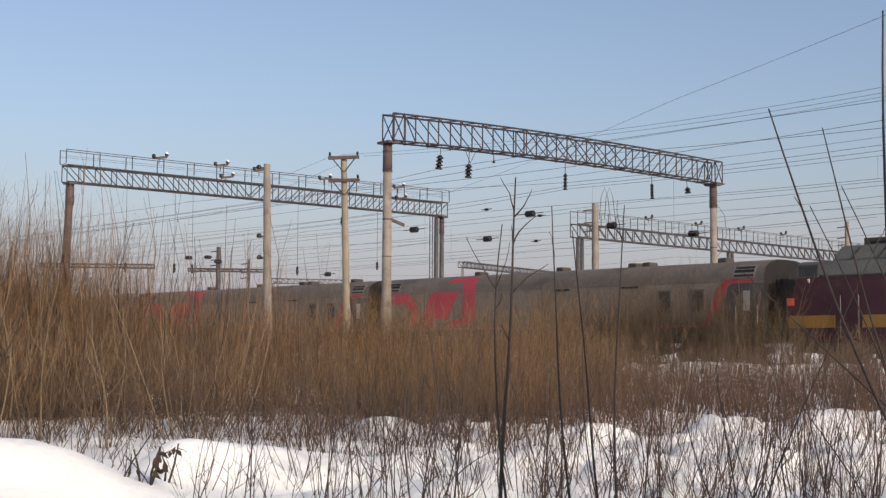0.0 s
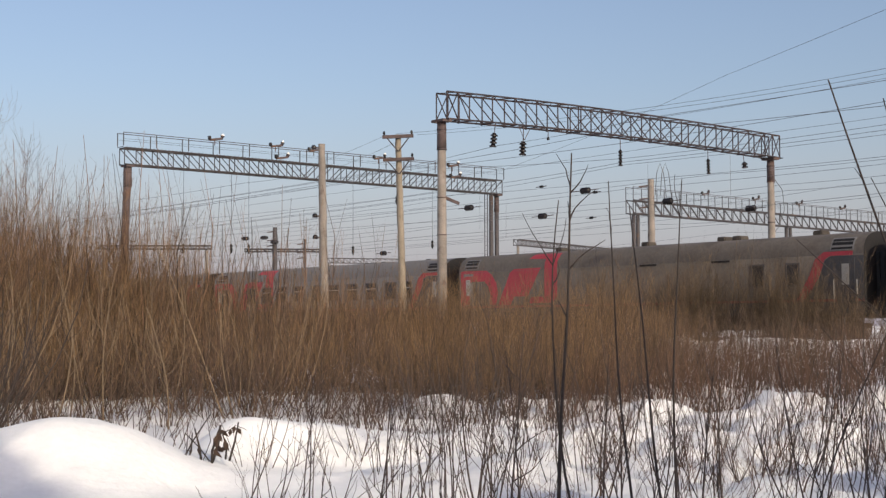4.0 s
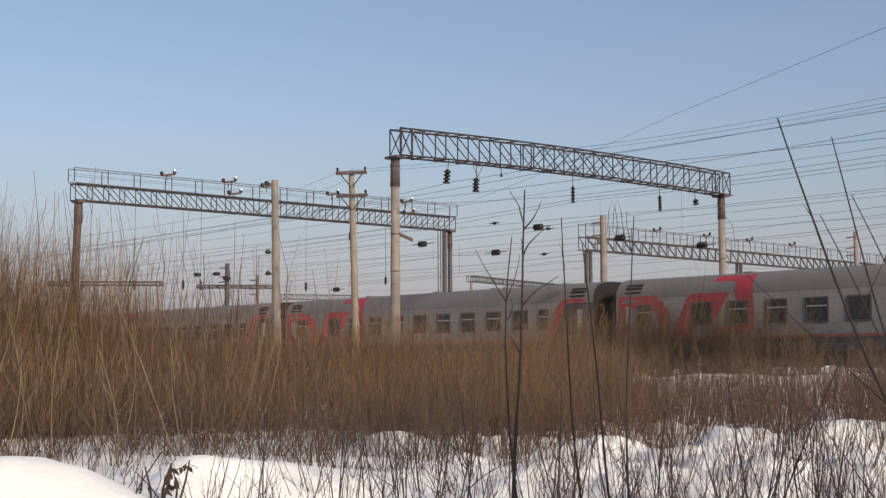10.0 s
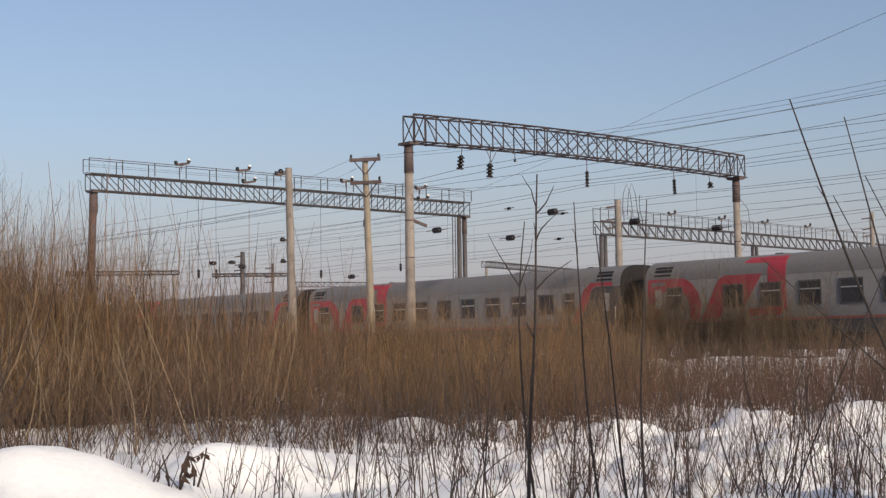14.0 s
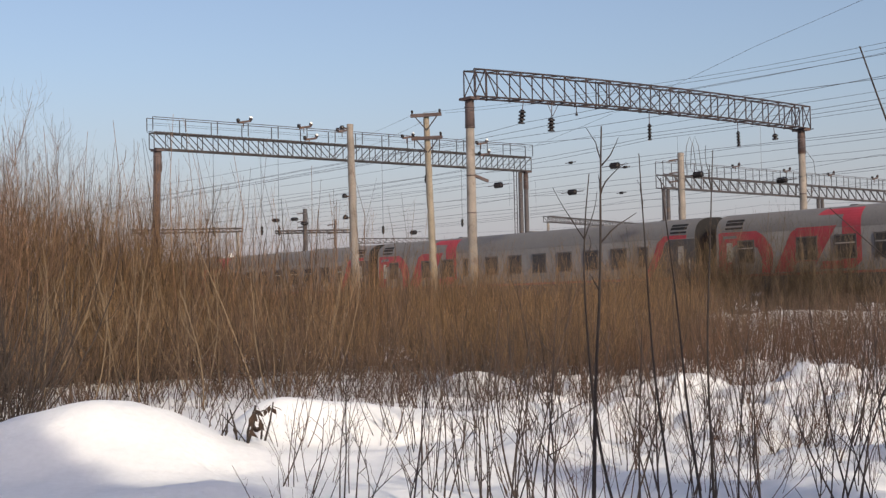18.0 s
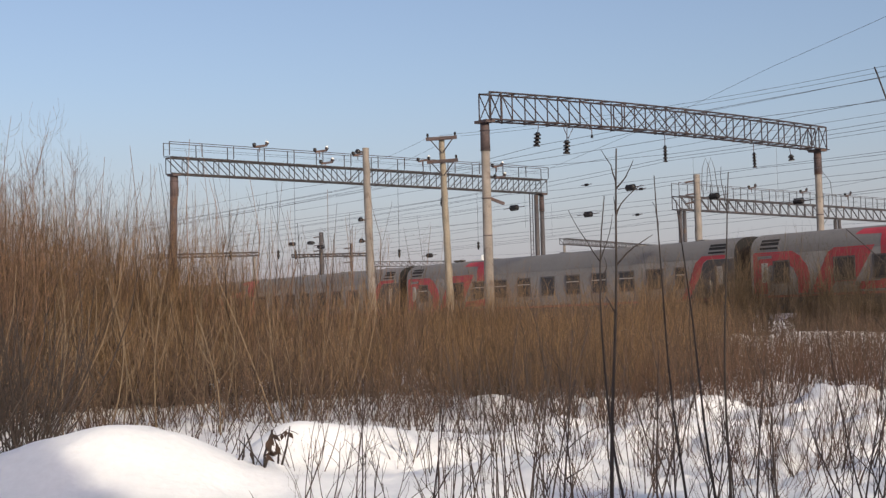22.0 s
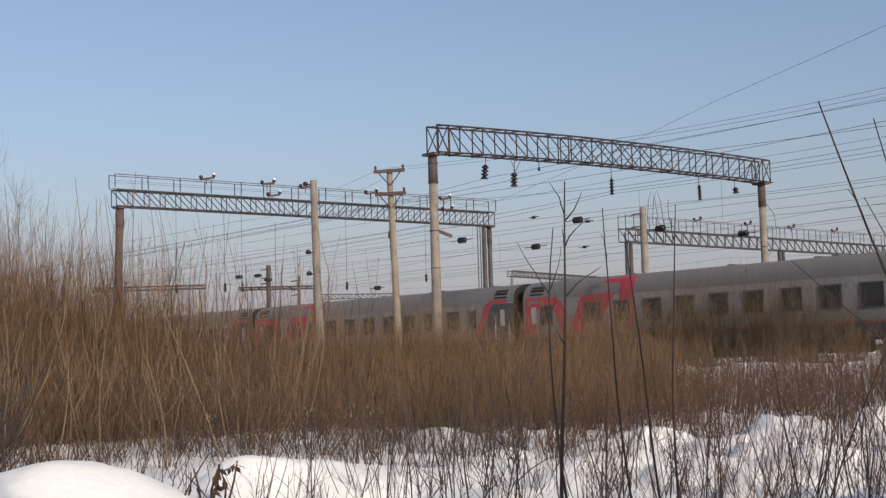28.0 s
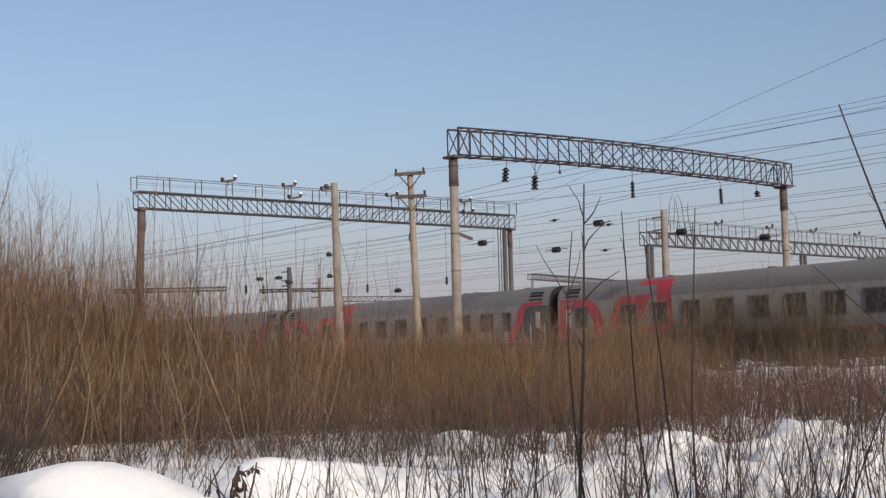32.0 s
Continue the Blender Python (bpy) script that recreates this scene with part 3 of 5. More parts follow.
for x, z in ((-0.9, 9.55), (0.0, 9.15), (-2.6, 9.5)):
    bm = bmesh.new()
    add_tube(bm, [(x - 0.35, -0.3, z), (x - 0.2, -0.3, z), (x + 0.2, -0.3, z), (x + 0.35, -0.3, z)], [0.08, 0.17, 0.17, 0.08], 10)
    part("insulator", bm, INSUL, far_mast)
line_pole(-17.2, 120.0, 9.4, 0.10, "slim distant dark mast", STEEL_FAR)

# ---- insulators under the gantry ----


def insulator_string(m, discs, tilt, r, drop, label):
    t = thing("insulator_string", m @ pose(0, 0, 0, tilt[0], tilt[1], 0), label, "insulator", "insulator strings under the gantry")
    bm = bmesh.new()
    add_tube(bm, [(0, 0, 0), (0, 0, -drop - discs * 0.15)], [0.018, 0.018], 6)
    part("hanger_rod", bm, RUST, t)
    disc = None
    for i in range(discs):
        if disc is None:
            bm = bmesh.new()
            add_tube(bm, [(0, 0, -0.03), (0, 0, -0.02), (0, 0, 0.045), (0, 0, 0.06), (0, 0, 0.12)], [r * 0.6, r * 0.92, r * 0.86, r * 0.55, r * 0.45], 12)
            disc = mesh_of("disc", bm, INSUL)
        part("disc", disc, INSUL, t, m=pose(0, 0, -drop - 0.12 - i * 0.15))
    return t


for y, discs, tilt, r, drop in ((2.9, 4, (0, 10), 0.17, 0.40), (4.5, 4, (0, 4), 0.17, 0.62), (5.93, 1, (0, 0), 0.07, 0.3), (10.43, 5, (0, 0), 0.11, 0.5), (16.51, 5, (0, -2), 0.11, 0.45), (19.2, 2, (0, -8), 0.17, 0.42)):
    insulator_string(track(-42.05, 34.37 + y, 10.06), discs, tilt, r, drop, "dark porcelain insulator string hanging from the gantry beam")
vee = thing("vee_hanger", track(-42.05, 34.37 + 4.5, 10.06), "thin steel rods in a vee that carry an insulator string", "hanger")
for dy in (-0.32, 0.36):
    bm = bmesh.new()
    add_tube(bm, [(0.05, dy, 0), (0.04, 0, -0.58)], [0.014, 0.014], 6)
    part("rod", bm, RUST, vee)

# ---- overhead wires ----


def wire(points, r, sag, name="overhead_wire", label="thin dark overhead wire", group="overhead wires"):
    bm = bmesh.new()
    pts = []
    for a, b in zip(points, points[1:]):
        a, b = Vector(a), Vector(b)
        for i in range(14):
            k = i / 14
            pts.append(a.lerp(b, k) - Vector((0, 0, sag * 4 * k * (1 - k))))
    pts.append(Vector(points[-1]))
    add_tube(bm, pts, [r] * len(pts), 5)
    return tagged(new(name, mesh_of(name, bm, WIRE)), label, "wire", group)


# messenger and contact wires of the farther tracks, held at the gantries: distance across, height of each
for n, zs in ((62.0, (9.04, 7.5)), (73.0, (9.13, 7.4)), (88.0, (9.2, 7.4))):
    for z in zs:
        wire([on_track(x, n, z) for x in (-190, -112, -70.4, -42.05, 10, 60)], 0.009, 0.5 if z > 8 else 0.06)

# along the tracks: distance across, then place along and height of the points that hold each wire
HELD = [
    (27.5, (-42.2, 7.40), (-36.6, 8.11)),
    (27.5, (-40.7, 7.14), (-36.2, 7.78)),
    (27.5, (-36.1, 8.09), (-25.0, 7.54), (-16.1, 7.54)),
    (27.5, (-34.9, 7.92), (-25.0, 7.44), (-16.1, 7.41)),
    (30, (-28.2, 7.74), (-17.6, 7.84)),
    (37.2, (-55.1, 8.54), (-41.8, 9.10), (-33.6, 9.24)),
    (38.9, (-53.7, 9.09), (-36.9, 8.76), (-22.8, 8.93)),
    (38.9, (-50.9, 9.06), (-37.9, 9.27), (-22.8, 8.69)),
    (44.8, (-54.8, 9.90), (-41.5, 9.13), (-26.3, 9.14)),
    (44.8, (-54.8, 8.65), (-41.8, 8.98), (-26.3, 8.93)),
    (50.9, (-62.2, 9.31), (-47.5, 9.84), (-29.9, 9.72)),
    (50.9, (-62.2, 9.38), (-47.6, 9.02), (-30.0, 8.77)),
    (53.6, (-66.1, 8.90), (-50.1, 8.95), (-31.6, 8.83)),
    (46.1, (-56.4, 6.53), (-42.7, 6.58), (-27.2, 6.75)),
    (56.8, (-58.7, 8.74), (-42.0, 8.75), (-33.5, 8.76)),
    (56.8, (-55.8, 8.41), (-42.0, 8.43), (-33.5, 8.39)),
    (55, (-46.8, 11.26), (-32.3, 11.22)),
    (53.6, (-43.8, 9.21), (-31.5, 9.03)),
    (62, (-64.1, 7.79), (-45.9, 8.27), (-36.6, 8.38)),
    (42, (-86.2, 10.31), (-70.0, 10.23), (-62.8, 10.17)),
    (46, (-94.3, 9.94), (-71.8, 10.09), (-64.3, 10.20)),
    (50, (-102.5, 9.97), (-73.4, 9.50), (-61.6, 9.54)),
    (56, (-89.0, 9.49), (-77.2, 9.78), (-69.0, 9.90)),
    (56, (-97.6, 9.16), (-74.6, 8.63), (-57.8, 8.37)),
    (60, (-101.7, 10.14), (-88.8, 10.20), (-74.0, 10.06)),
    (70, (-121.9, 8.29), (-90.1, 8.86), (-72.4, 8.80)),
]
for n, *held in HELD:
    first, last = held[0], held[-1]
    ends = [on_track(x, n, z) for x, z in held]
    if n > 30:                          # on to the next masts, off to both sides
        ends = [on_track(first[0] - 45, n, first[1] - 0.15)] + ends
    if last[0] > -35:
        ends = ends + [on_track(last[0] + 30, n, last[1] + 0.1)]
    wire(ends, 0.005 if n <= 30 else 0.0095, 0.06)
for s, n, top, low in ((-52, 45, 8.85, 6.6), (-46, 51, 9.85, 9.0), (-36, 45, 8.95, 6.6), (-30, 51, 9.7, 8.8), (-60, 54, 8.85, 6.9), (-88, 50, 9.3, 7.4)):
    a = on_track(s, n, low)
    bm = bmesh.new()
    add_bar(bm, a, (a.x, a.y + 0.001, top), 0.010)
    tagged(new("dropper", mesh_of("dropper", bm, WIRE)), "thin dropper between overhead wires", "wire", "droppers")
wire([(0.1, 75.0, 10.2), (4.6, 64.0, 10.67), (8.8, 52.0, 11.22), (12.1, 37.0, 10.83), (13.5, 30.0, 10.75)], 0.0072, 0.02, "feeder_wire", "thin wire that climbs steeply across the sky", "feeder wires")


def section_insulator(x, y, z, turn, size=1.0):
    t = thing("wire_insulator", pose(x, y, z, 0, 0, turn), "dark ribbed insulator strung in an overhead wire", "insulator", "wire insulators")
    rib = None
    for i in range(5):
        if rib is None:
            bm = bmesh.new()
            add_tube(bm, [(-0.055 * size, 0, 0), (0, 0, 0), (0.055 * size, 0, 0)], [0.10 * size, 0.17 * size, 0.10 * size], 10)
            rib = mesh_of("rib", bm, INSUL)
        part("rib", rib, INSUL, t, m=pose((i - 2) * 0.115 * size, 0, 0))
    bm = bmesh.new()
    add_bar(bm, (-0.9 * size, 0, 0), (0.9 * size, 0, 0.01), 0.03)
    part("link", bm, RUST, t)


# places seen in the sky under the gantries: heading and slope from the eye, and distance
for hx, hz, d, size in ((-0.0214, 0.0879, 60, 0.8), (0.0329, 0.0813, 62, 0.8), (0.0645, 0.1001, 58, 0.85), (0.0322, 0.1032, 58, 0.35), (0.0720, 0.0988, 58, 0.35), (0.0688, 0.0799, 62, 0.35), (0.125, 0.0918, 58, 0.85), (0.1855, 0.086, 58, 0.85), (-0.085, 0.0545, 70, 0.7)):
    section_insulator(hx * d, d, 1.59 + hz * d, TRACK_TURN, size)

# ---- the train ----
COACH = 24.54


def body_profile(w=1.55, z0=1.05, z1=3.35, top=4.25):
    """One half-turn of the coach's cross-section, from the near sill over the roof to the far sill."""
    pts = [(-w + 0.03, z0), (-w, z0 + 0.25), (-w, z1)]
    for i in range(1, 12):
        a = math.pi * i / 12
        c, s = math.cos(a), math.sin(a)
        pts.append((-(abs(c) ** 0.62) * math.copysign(1, c) * (w - 0.005), z1 + (s ** 0.8) * (top - z1)))
    return pts + [(w, z1), (w, z0 + 0.25), (w - 0.03, z0)]


def extrude_profile(pts, x0, x1, closed=True):
    bm = bmesh.new()
    a, b = [bm.verts.new((x0, y, z)) for y, z in pts], [bm.verts.new((x1, y, z)) for y, z in pts]
    for i in range(len(pts) - 1):
        bm.faces.new((a[i], a[i + 1], b[i + 1], b[i])).smooth = True
    if closed:
        for ring in (a, b):
            bm.faces.new([bm.verts.new(v.co) for v in ring])
        bm.faces.new([bm.verts.new(v.co) for v in (a[-1], a[0], b[0], b[-1])])
    return bm


def bogie(parent, x):
    bm = bmesh.new()
    for y in (-1.02, 1.02):
        add_box(bm, x - 1.75, x + 1.75, y - 0.09, y + 0.09, 0.52, 0.74)
        add_box(bm, x - 0.45, x + 0.45, y - 0.12, y + 0.12, 0.34, 0.52)
        for dx in (-1.2, 1.2):
            add_box(bm, x + dx - 0.2, x + dx + 0.2, y - 0.14, y + 0.14, 0.32, 0.60)
            add_tube(bm, [(x + dx * 0.62, y, 0.6), (x + dx * 0.62, y, 1.0)], [0.13, 0.13], 10)
    add_box(bm, x - 0.35, x + 0.35, -1.3, 1.3, 0.62, 0.95)
    b = part("bogie", bm, UNDER, parent)
    for dx in (-1.2, 1.2):
        for y in (-0.76, 0.76):
            bm = bmesh.new()
            add_tube(bm, [(x + dx, y - 0.07, 0.475), (x + dx, y + 0.07, 0.475)], [0.475, 0.475], 20)
            part("wheel", bm, WHEEL, b)
    return b


def side_y(z, w=1.55, z1=3.35, top=4.25):
    """Where the coach's skin is at height z, on the side that faces the camera."""
    if z <= z1:
        return -w
    s = min(1.0, (z - z1) / (top - z1)) ** 1.25
    return -(math.sqrt(1 - s * s) ** 0.62) * (w - 0.005)


def painted(outline, proud):
    """A painted shape on the coach's side, bent with the skin."""
    bm = bmesh.new()
    bm.faces.new([bm.verts.new((x, 0, z)) for x, z in outline])
    for k in range(7):
        geom = bm.verts[:] + bm.edges[:] + bm.faces[:]
        bmesh.ops.bisect_plane(bm, geom=geom, plane_co=(0, 0, 3.36 + 0.11 * k), plane_no=(0, 0, 1))
    bmesh.ops.triangulate(bm, faces=bm.faces[:])
    grown = bmesh.ops.extrude_face_region(bm, geom=bm.faces[:])
    front = {v for v in grown["geom"] if isinstance(v, bmesh.types.BMVert)}
    for v in bm.verts:
        v.co.y = side_y(v.co.z) + (-proud if v in front else 0.03)
    return bm


EMBLEM = [
    # arch with a slanted far leg
    [(0.55, 1.72), (0.55, 3.40), (0.66, 3.45), (2.55, 3.43), (2.92, 3.22), (3.28, 2.79), (3.40, 2.37), (3.28, 1.70), (2.81, 1.70), (2.81, 2.30), (2.60, 2.73), (2.34, 2.90), (1.43, 2.90), (1.27, 2.80), (1.27, 1.72)],
    # broad slanted bar that rises to a flat top
    [(3.42, 1.70), (4.29, 3.27), (4.59, 3.44), (6.46, 3.44), (5.37, 1.84), (5.50, 2.10), (4.60, 2.10), (4.32, 1.70)],
    # tall squared hook
    [(5.51, 3.90), (5.70, 4.12), (7.49, 4.12), (7.56, 4.04), (7.60, 2.05), (7.24, 1.76), (5.62, 1.76), (5.80, 2.06), (6.70, 2.06), (6.74, 3.86)],
]


def emblem(parent):
    for outline in EMBLEM:
        part("emblem_shape", painted(outline, 0.007), COACH_RED, parent, "red painted shape of the emblem")


def side_window(parent, x, z0, z1, w, y, bar):
    bm = bmesh.new()
    t = 0.06
    for x0, x1, a, b in ((x - w / 2 - t, x + w / 2 + t, z1, z1 + t), (x - w / 2 - t, x + w / 2 + t, z0 - t, z0), (x - w / 2 - t, x - w / 2, z0, z1), (x + w / 2, x + w / 2 + t, z0, z1)):
        add_box(bm, x0, x1, y - 0.022, y + 0.02, a, b)
    f = part("window", bm, COACH_DARK, parent)
    bm = bmesh.new()
    add_box(bm, x - w / 2, x + w / 2, y - 0.008, y + 0.02, z0, z1)
    part("pane", bm, PANE, f)
    if bar:
        bm = bmesh.new()
        z = z0 + (z1 - z0) * 0.66
        add_box(bm, x - w / 2, x + w / 2, y - 0.03, y - 0.01, z - 0.02, z + 0.03)
        part("vent_bar", bm, CURTAIN, f, "pale bar of the tilting vent")
    return f


def coach(kind):
    """Origin at the rear coupling, on the rail head; x runs forward, the side at -y faces the camera."""
    label = "grey passenger coach with red emblem shapes and dark windows" if kind != "luggage" else "grey luggage coach with red emblem shapes and few windows"
    c = thing("coach", pose(0, 0, 0), label, "railway coach", "coaches of the train")
    x0, x1, y = 0.42, COACH - 0.42, -1.55
    prof = body_profile()
    part("body", extrude_profile([p for p in prof if p[1] <= 3.36], x0, x1), COACH_BROWN if kind == "luggage" else COACH_GREY, c)
    part("roof", extrude_profile([p for p in prof if p[1] >= 3.34], x0, x1), COACH_BROWN if kind == "luggage" else COACH_ROOF, c, "dull grey ribbed roof")
    bm = bmesh.new()
    add_box(bm, x0 + 0.003, x1 - 0.003, y - 0.012, y + 0.03, 1.03, 1.56)
    part("lower_band", bm, COACH_DARK, c, "dark grey lower band")
    bm = bmesh.new()
    add_box(bm, x0 + 0.003, x1 - 0.003, y - 0.010, y + 0.03, 1.562, 1.66)
    part("stripe", bm, STRIPE, c, "thin dull red stripe")
    bm = bmesh.new()
    add_bar(bm, (x0, y + 0.002, 3.36), (x1, y + 0.002, 3.36), 0.010)
    part("cornice", bm, COACH_ROOF, c)
    emblem(c)
    # dark front end with its slanted red edge, door and vent
    e = COACH
    bm = bmesh.new()
    add_plate(bm, [(e - 3.0, 1.66), (e - 2.35, 2.6), (e - 2.15, 3.15), (e - 1.9, 3.3), (e - 0.43, 3.3), (e - 0.43, 1.66)], y - 0.006, y + 0.03)
    part("end_panel", bm, COACH_DARK, c, "dark grey painted end of the coach")
    part("end_edge", painted([(e - 3.45, 1.66), (e - 3.02, 1.66), (e - 2.37, 2.6), (e - 2.17, 3.17), (e - 1.92, 3.32), (e - 0.9, 3.32), (e - 0.9, 3.48), (e - 2.2, 3.48), (e - 2.6, 3.2), (e - 2.85, 2.6)], 0.009), COACH_RED, c, "red slanted edge stripe")
    bm = bmesh.new()
    add_box(bm, e - 1.62, e - 0.82, y - 0.02, y + 0.02, 1.25, 3.22)
    d = part("door", bm, COACH_DARK, c)
    bm = bmesh.new()
    add_box(bm, e - 1.38, e - 1.06, y - 0.03, y, 2.2, 3.0)
    part("door_pane", bm, CURTAIN, d, "pale door window")
    for hx in (e - 1.72, e - 0.70):
        bm = bmesh.new()
        add_tube(bm, [(hx, y - 0.05, 1.3), (hx, y - 0.05, 2.4)], [0.02, 0.02], 6)
        part("handrail", bm, CURTAIN, d)
    for vx in (e - 1.85, 0.9):
        part("vent_frame", painted([(vx - 0.05, 3.52), (vx + 1.0, 3.52), (vx + 1.0, 4.02), (vx - 0.05, 4.02)], 0.006), COACH_GREY, c)
        for z0, z1 in ((3.56, 3.64), (3.72, 3.84), (3.87, 3.97)):
            part("vent_grille", painted([(vx, z0), (vx + 0.93, z0), (vx + 0.93, z1), (vx, z1)], 0.012), NEAR_BLACK, c)
    # rear door, painted with the emblem
    bm = bmesh.new()
    add_box(bm, 0.78, 1.52, y - 0.004, y + 0.02, 1.25, 3.30)
    d = part("door", bm, COACH_GREY, c)
    bm = bmesh.new()
    add_box(bm, 0.98, 1.30, y - 0.022, y, 2.2, 3.0)
    part("door_pane", bm, CURTAIN, d, "pale door window")
    # windows
    if kind != "luggage":
        xs = [2.0] + [5.05 + i * 1.81 for i in range(9)] + [21.05]
        for i, x in enumerate(xs):
            w = 0.75 if i == 0 else 0.5 if i == len(xs) - 1 else 0.90
            side_window(c, x, 2.18, 3.02, w, y, kind == "seat" and i % 4 != 1)
    else:
        for x in (19.2, 20.9):
            side_window(c, x, 2.24, 3.05, 0.55, y, False)
        for x in (13.3, 17.3):
            bm = bmesh.new()
            add_box(bm, x - 0.48, x + 0.48, y - 0.012, y + 0.02, 3.26, 3.34)
            part("slot_vent", bm, NEAR_BLACK, c)
    # roof vents
    for i, x in enumerate((6.4, 11.97, 16.33, 17.14, 21.18)):
        bm = bmesh.new()
        add_box(bm, x - 0.22, x + 0.22, -0.3, 0.3, 4.18, 4.44 if kind == "luggage" else 4.31)
        part("roof_vent", bevelled(bm, 0.04), UNDER if kind == "luggage" else COACH_ROOF, c)
    # gangways and couplers
    for p, q in ((x0 - 0.02, x0 - 0.003), (x1 + 0.003, x1 + 0.02)):
        part("end_wall", extrude_profile(prof, p, q), NEAR_BLACK, c, "near-black end wall")
    for a, b in ((0.02, x0), (x1, COACH - 0.02)):
        bm = bmesh.new()
        for i in range(4):
            p, q = a + (b - a) * i / 4, a + (b - a) * (i + 0.7) / 4
            add_box(bm, p, q, -0.75 - 0.04 * (i % 2), 0.75 + 0.04 * (i % 2), 1.15, 3.45)
        part("gangway", bm, RUBBER, c, "black rubber gangway")
        bm = bmesh.new()
        add_box(bm, a, b, -0.12, 0.12, 0.95, 1.15)
        part("coupler", bm, UNDER, c)
    bogie(c, 3.6)
    bogie(c, COACH - 3.6)
    for i, (a, b, z0) in enumerate(((5.7, 8.9, 0.40), (9.0, 11.4, 0.48), (11.5, 14.8, 0.38), (14.9, 18.8, 0.45))):
        bm = bmesh.new()
        add_box(bm, a, b, -1.32, -0.35 if i % 2 else 1.32, z0, 1.05)
        part("equipment_box", bevelled(bm, 0.04), UNDER, c)
    bm = bmesh.new()
    add_box(bm, x0, x1, -1.2, 1.2, 0.92, 1.06)
    part("underframe", bm, UNDER, c)
    return c


def locomotive():
    """Origin at the rear coupling; x runs forward."""
    c = thing("locomotive", pose(0, 0, 0), "burgundy locomotive with a yellow side band and grey roof", "locomotive")
    y, x0, x1 = -1.5, 0.55, 17.2
    bm = bmesh.new()
    side = [(x0 + 0.05, 0.95), (x0, 1.6), (x0 + 0.1, 2.3), (x0 + 0.45, 3.42), (x1 - 0.45, 3.42), (x1 - 0.1, 2.3), (x1, 1.6), (x1 - 0.05, 0.95)]
    add_plate(bm, side, -1.5, 1.5)
    part("body", bevelled(bm, 0.06), LOCO_RED, c)
    bm = bmesh.new()
    add_plate(bm, [(x0 + 0.42, 3.40), (x0 + 0.34, 3.86), (x0 + 0.55, 4.02), (x1 - 0.55, 4.02), (x1 - 0.34, 3.86), (x1 - 0.42, 3.40)], -1.42, 1.42)
    part("roof", bevelled(bm, 0.08), LOCO_GREY, c)
    bm = bmesh.new()
    add_plate(bm, [(2.45, 4.0), (2.85, 4.50), (2.95, 4.56), (x1 - 2.95, 4.56), (x1 - 2.85, 4.50), (x1 - 2.45, 4.0)], -1.32, 1.32)
    h = part("roof_hood", bevelled(bm, 0.05), LOCO_GREY, c, "grey louvred hood on the roof")
    for i in range(10):
        bm = bmesh.new()
        add_bar(bm, (3.3 + i * 1.1, -1.33, 4.05), (3.75 + i * 1.1, -1.33, 4.52), 0.06)
        part("hood_rib", bm, COACH_DARK, h)
    bm = bmesh.new()
    add_box(bm, 3.6, 6.6, -0.9, 0.9, 4.55, 4.84)
    add_tube(bm, [(3.9, -0.92, 4.68), (6.3, -0.92, 4.72)], [0.05, 0.05], 8)
    part("exhaust", bm, UNDER, c)
    for a, b in ((x0 + 0.12, x0 + 2.15), (x0 + 3.3, x1 - 2.2)):
        bm = bmesh.new()
        add_box(bm, a, b, y - 0.014, y + 0.02, 1.5, 1.97)
        part("yellow_band", bm, LOCO_YELLOW, c, "yellow band on the burgundy side")
    bm = bmesh.new()
    add_box(bm, x0 + 0.06, x0 + 0.38, y - 0.02, y + 0.02, 2.36, 2.64)
    part("orange_plate", bm, ORANGE, c, "bright orange square plate")
    for a, b, z0, z1 in ((x0 + 2.5, x0 + 3.1, 1.1, 3.2), (x1 - 3.1, x1 - 2.5, 1.1, 3.2)):
        bm = bmesh.new()
        add_box(bm, a, b, y - 0.02, y + 0.02, z0, z1)
        d = part("door", bm, LOCO_RED, c)
        bm = bmesh.new()
        for x in (a - 0.08, b + 0.08):
            add_tube(bm, [(x, y - 0.07, 1.1), (x, y - 0.07, 2.7)], [0.02, 0.02], 6)
        part("handrail", bm, COACH_GREY, d)
    for a, b in ((6.2, 7.0), (8.6, 9.4), (11.0, 11.8)):
        side_window(c, (a + b) / 2, 2.6, 3.15, b - a, y, False)
    for a, b in ((x0 + 0.55, x0 + 1.35), (x1 - 1.35, x1 - 0.55)):
        side_window(c, (a + b) / 2, 3.46, 3.84, b - a, -1.42, False)
    bm = bmesh.new()
    add_tube(bm, [(x0 + 1.05, y - 0.02, 3.2), (x0 + 1.05, y - 0.05, 3.36)], [0.04, 0.055], 8)
    part("side_lamp", bm, CURTAIN, c)
    bm = bmesh.new()
    add_box(bm, x0 + 0.3, x1 - 0.3, -1.35, 1.35, 0.55, 0.97)
    part("underframe", bm, UNDER, c)
    bm = bmesh.new()
    add_box(bm, 0.0, x0 + 0.2, -0.14, 0.14, 0.9, 1.15)
    part("coupler", bm, UNDER, c)
    for x in (3.4, 13.6):
        bogie(c, x)
    return c


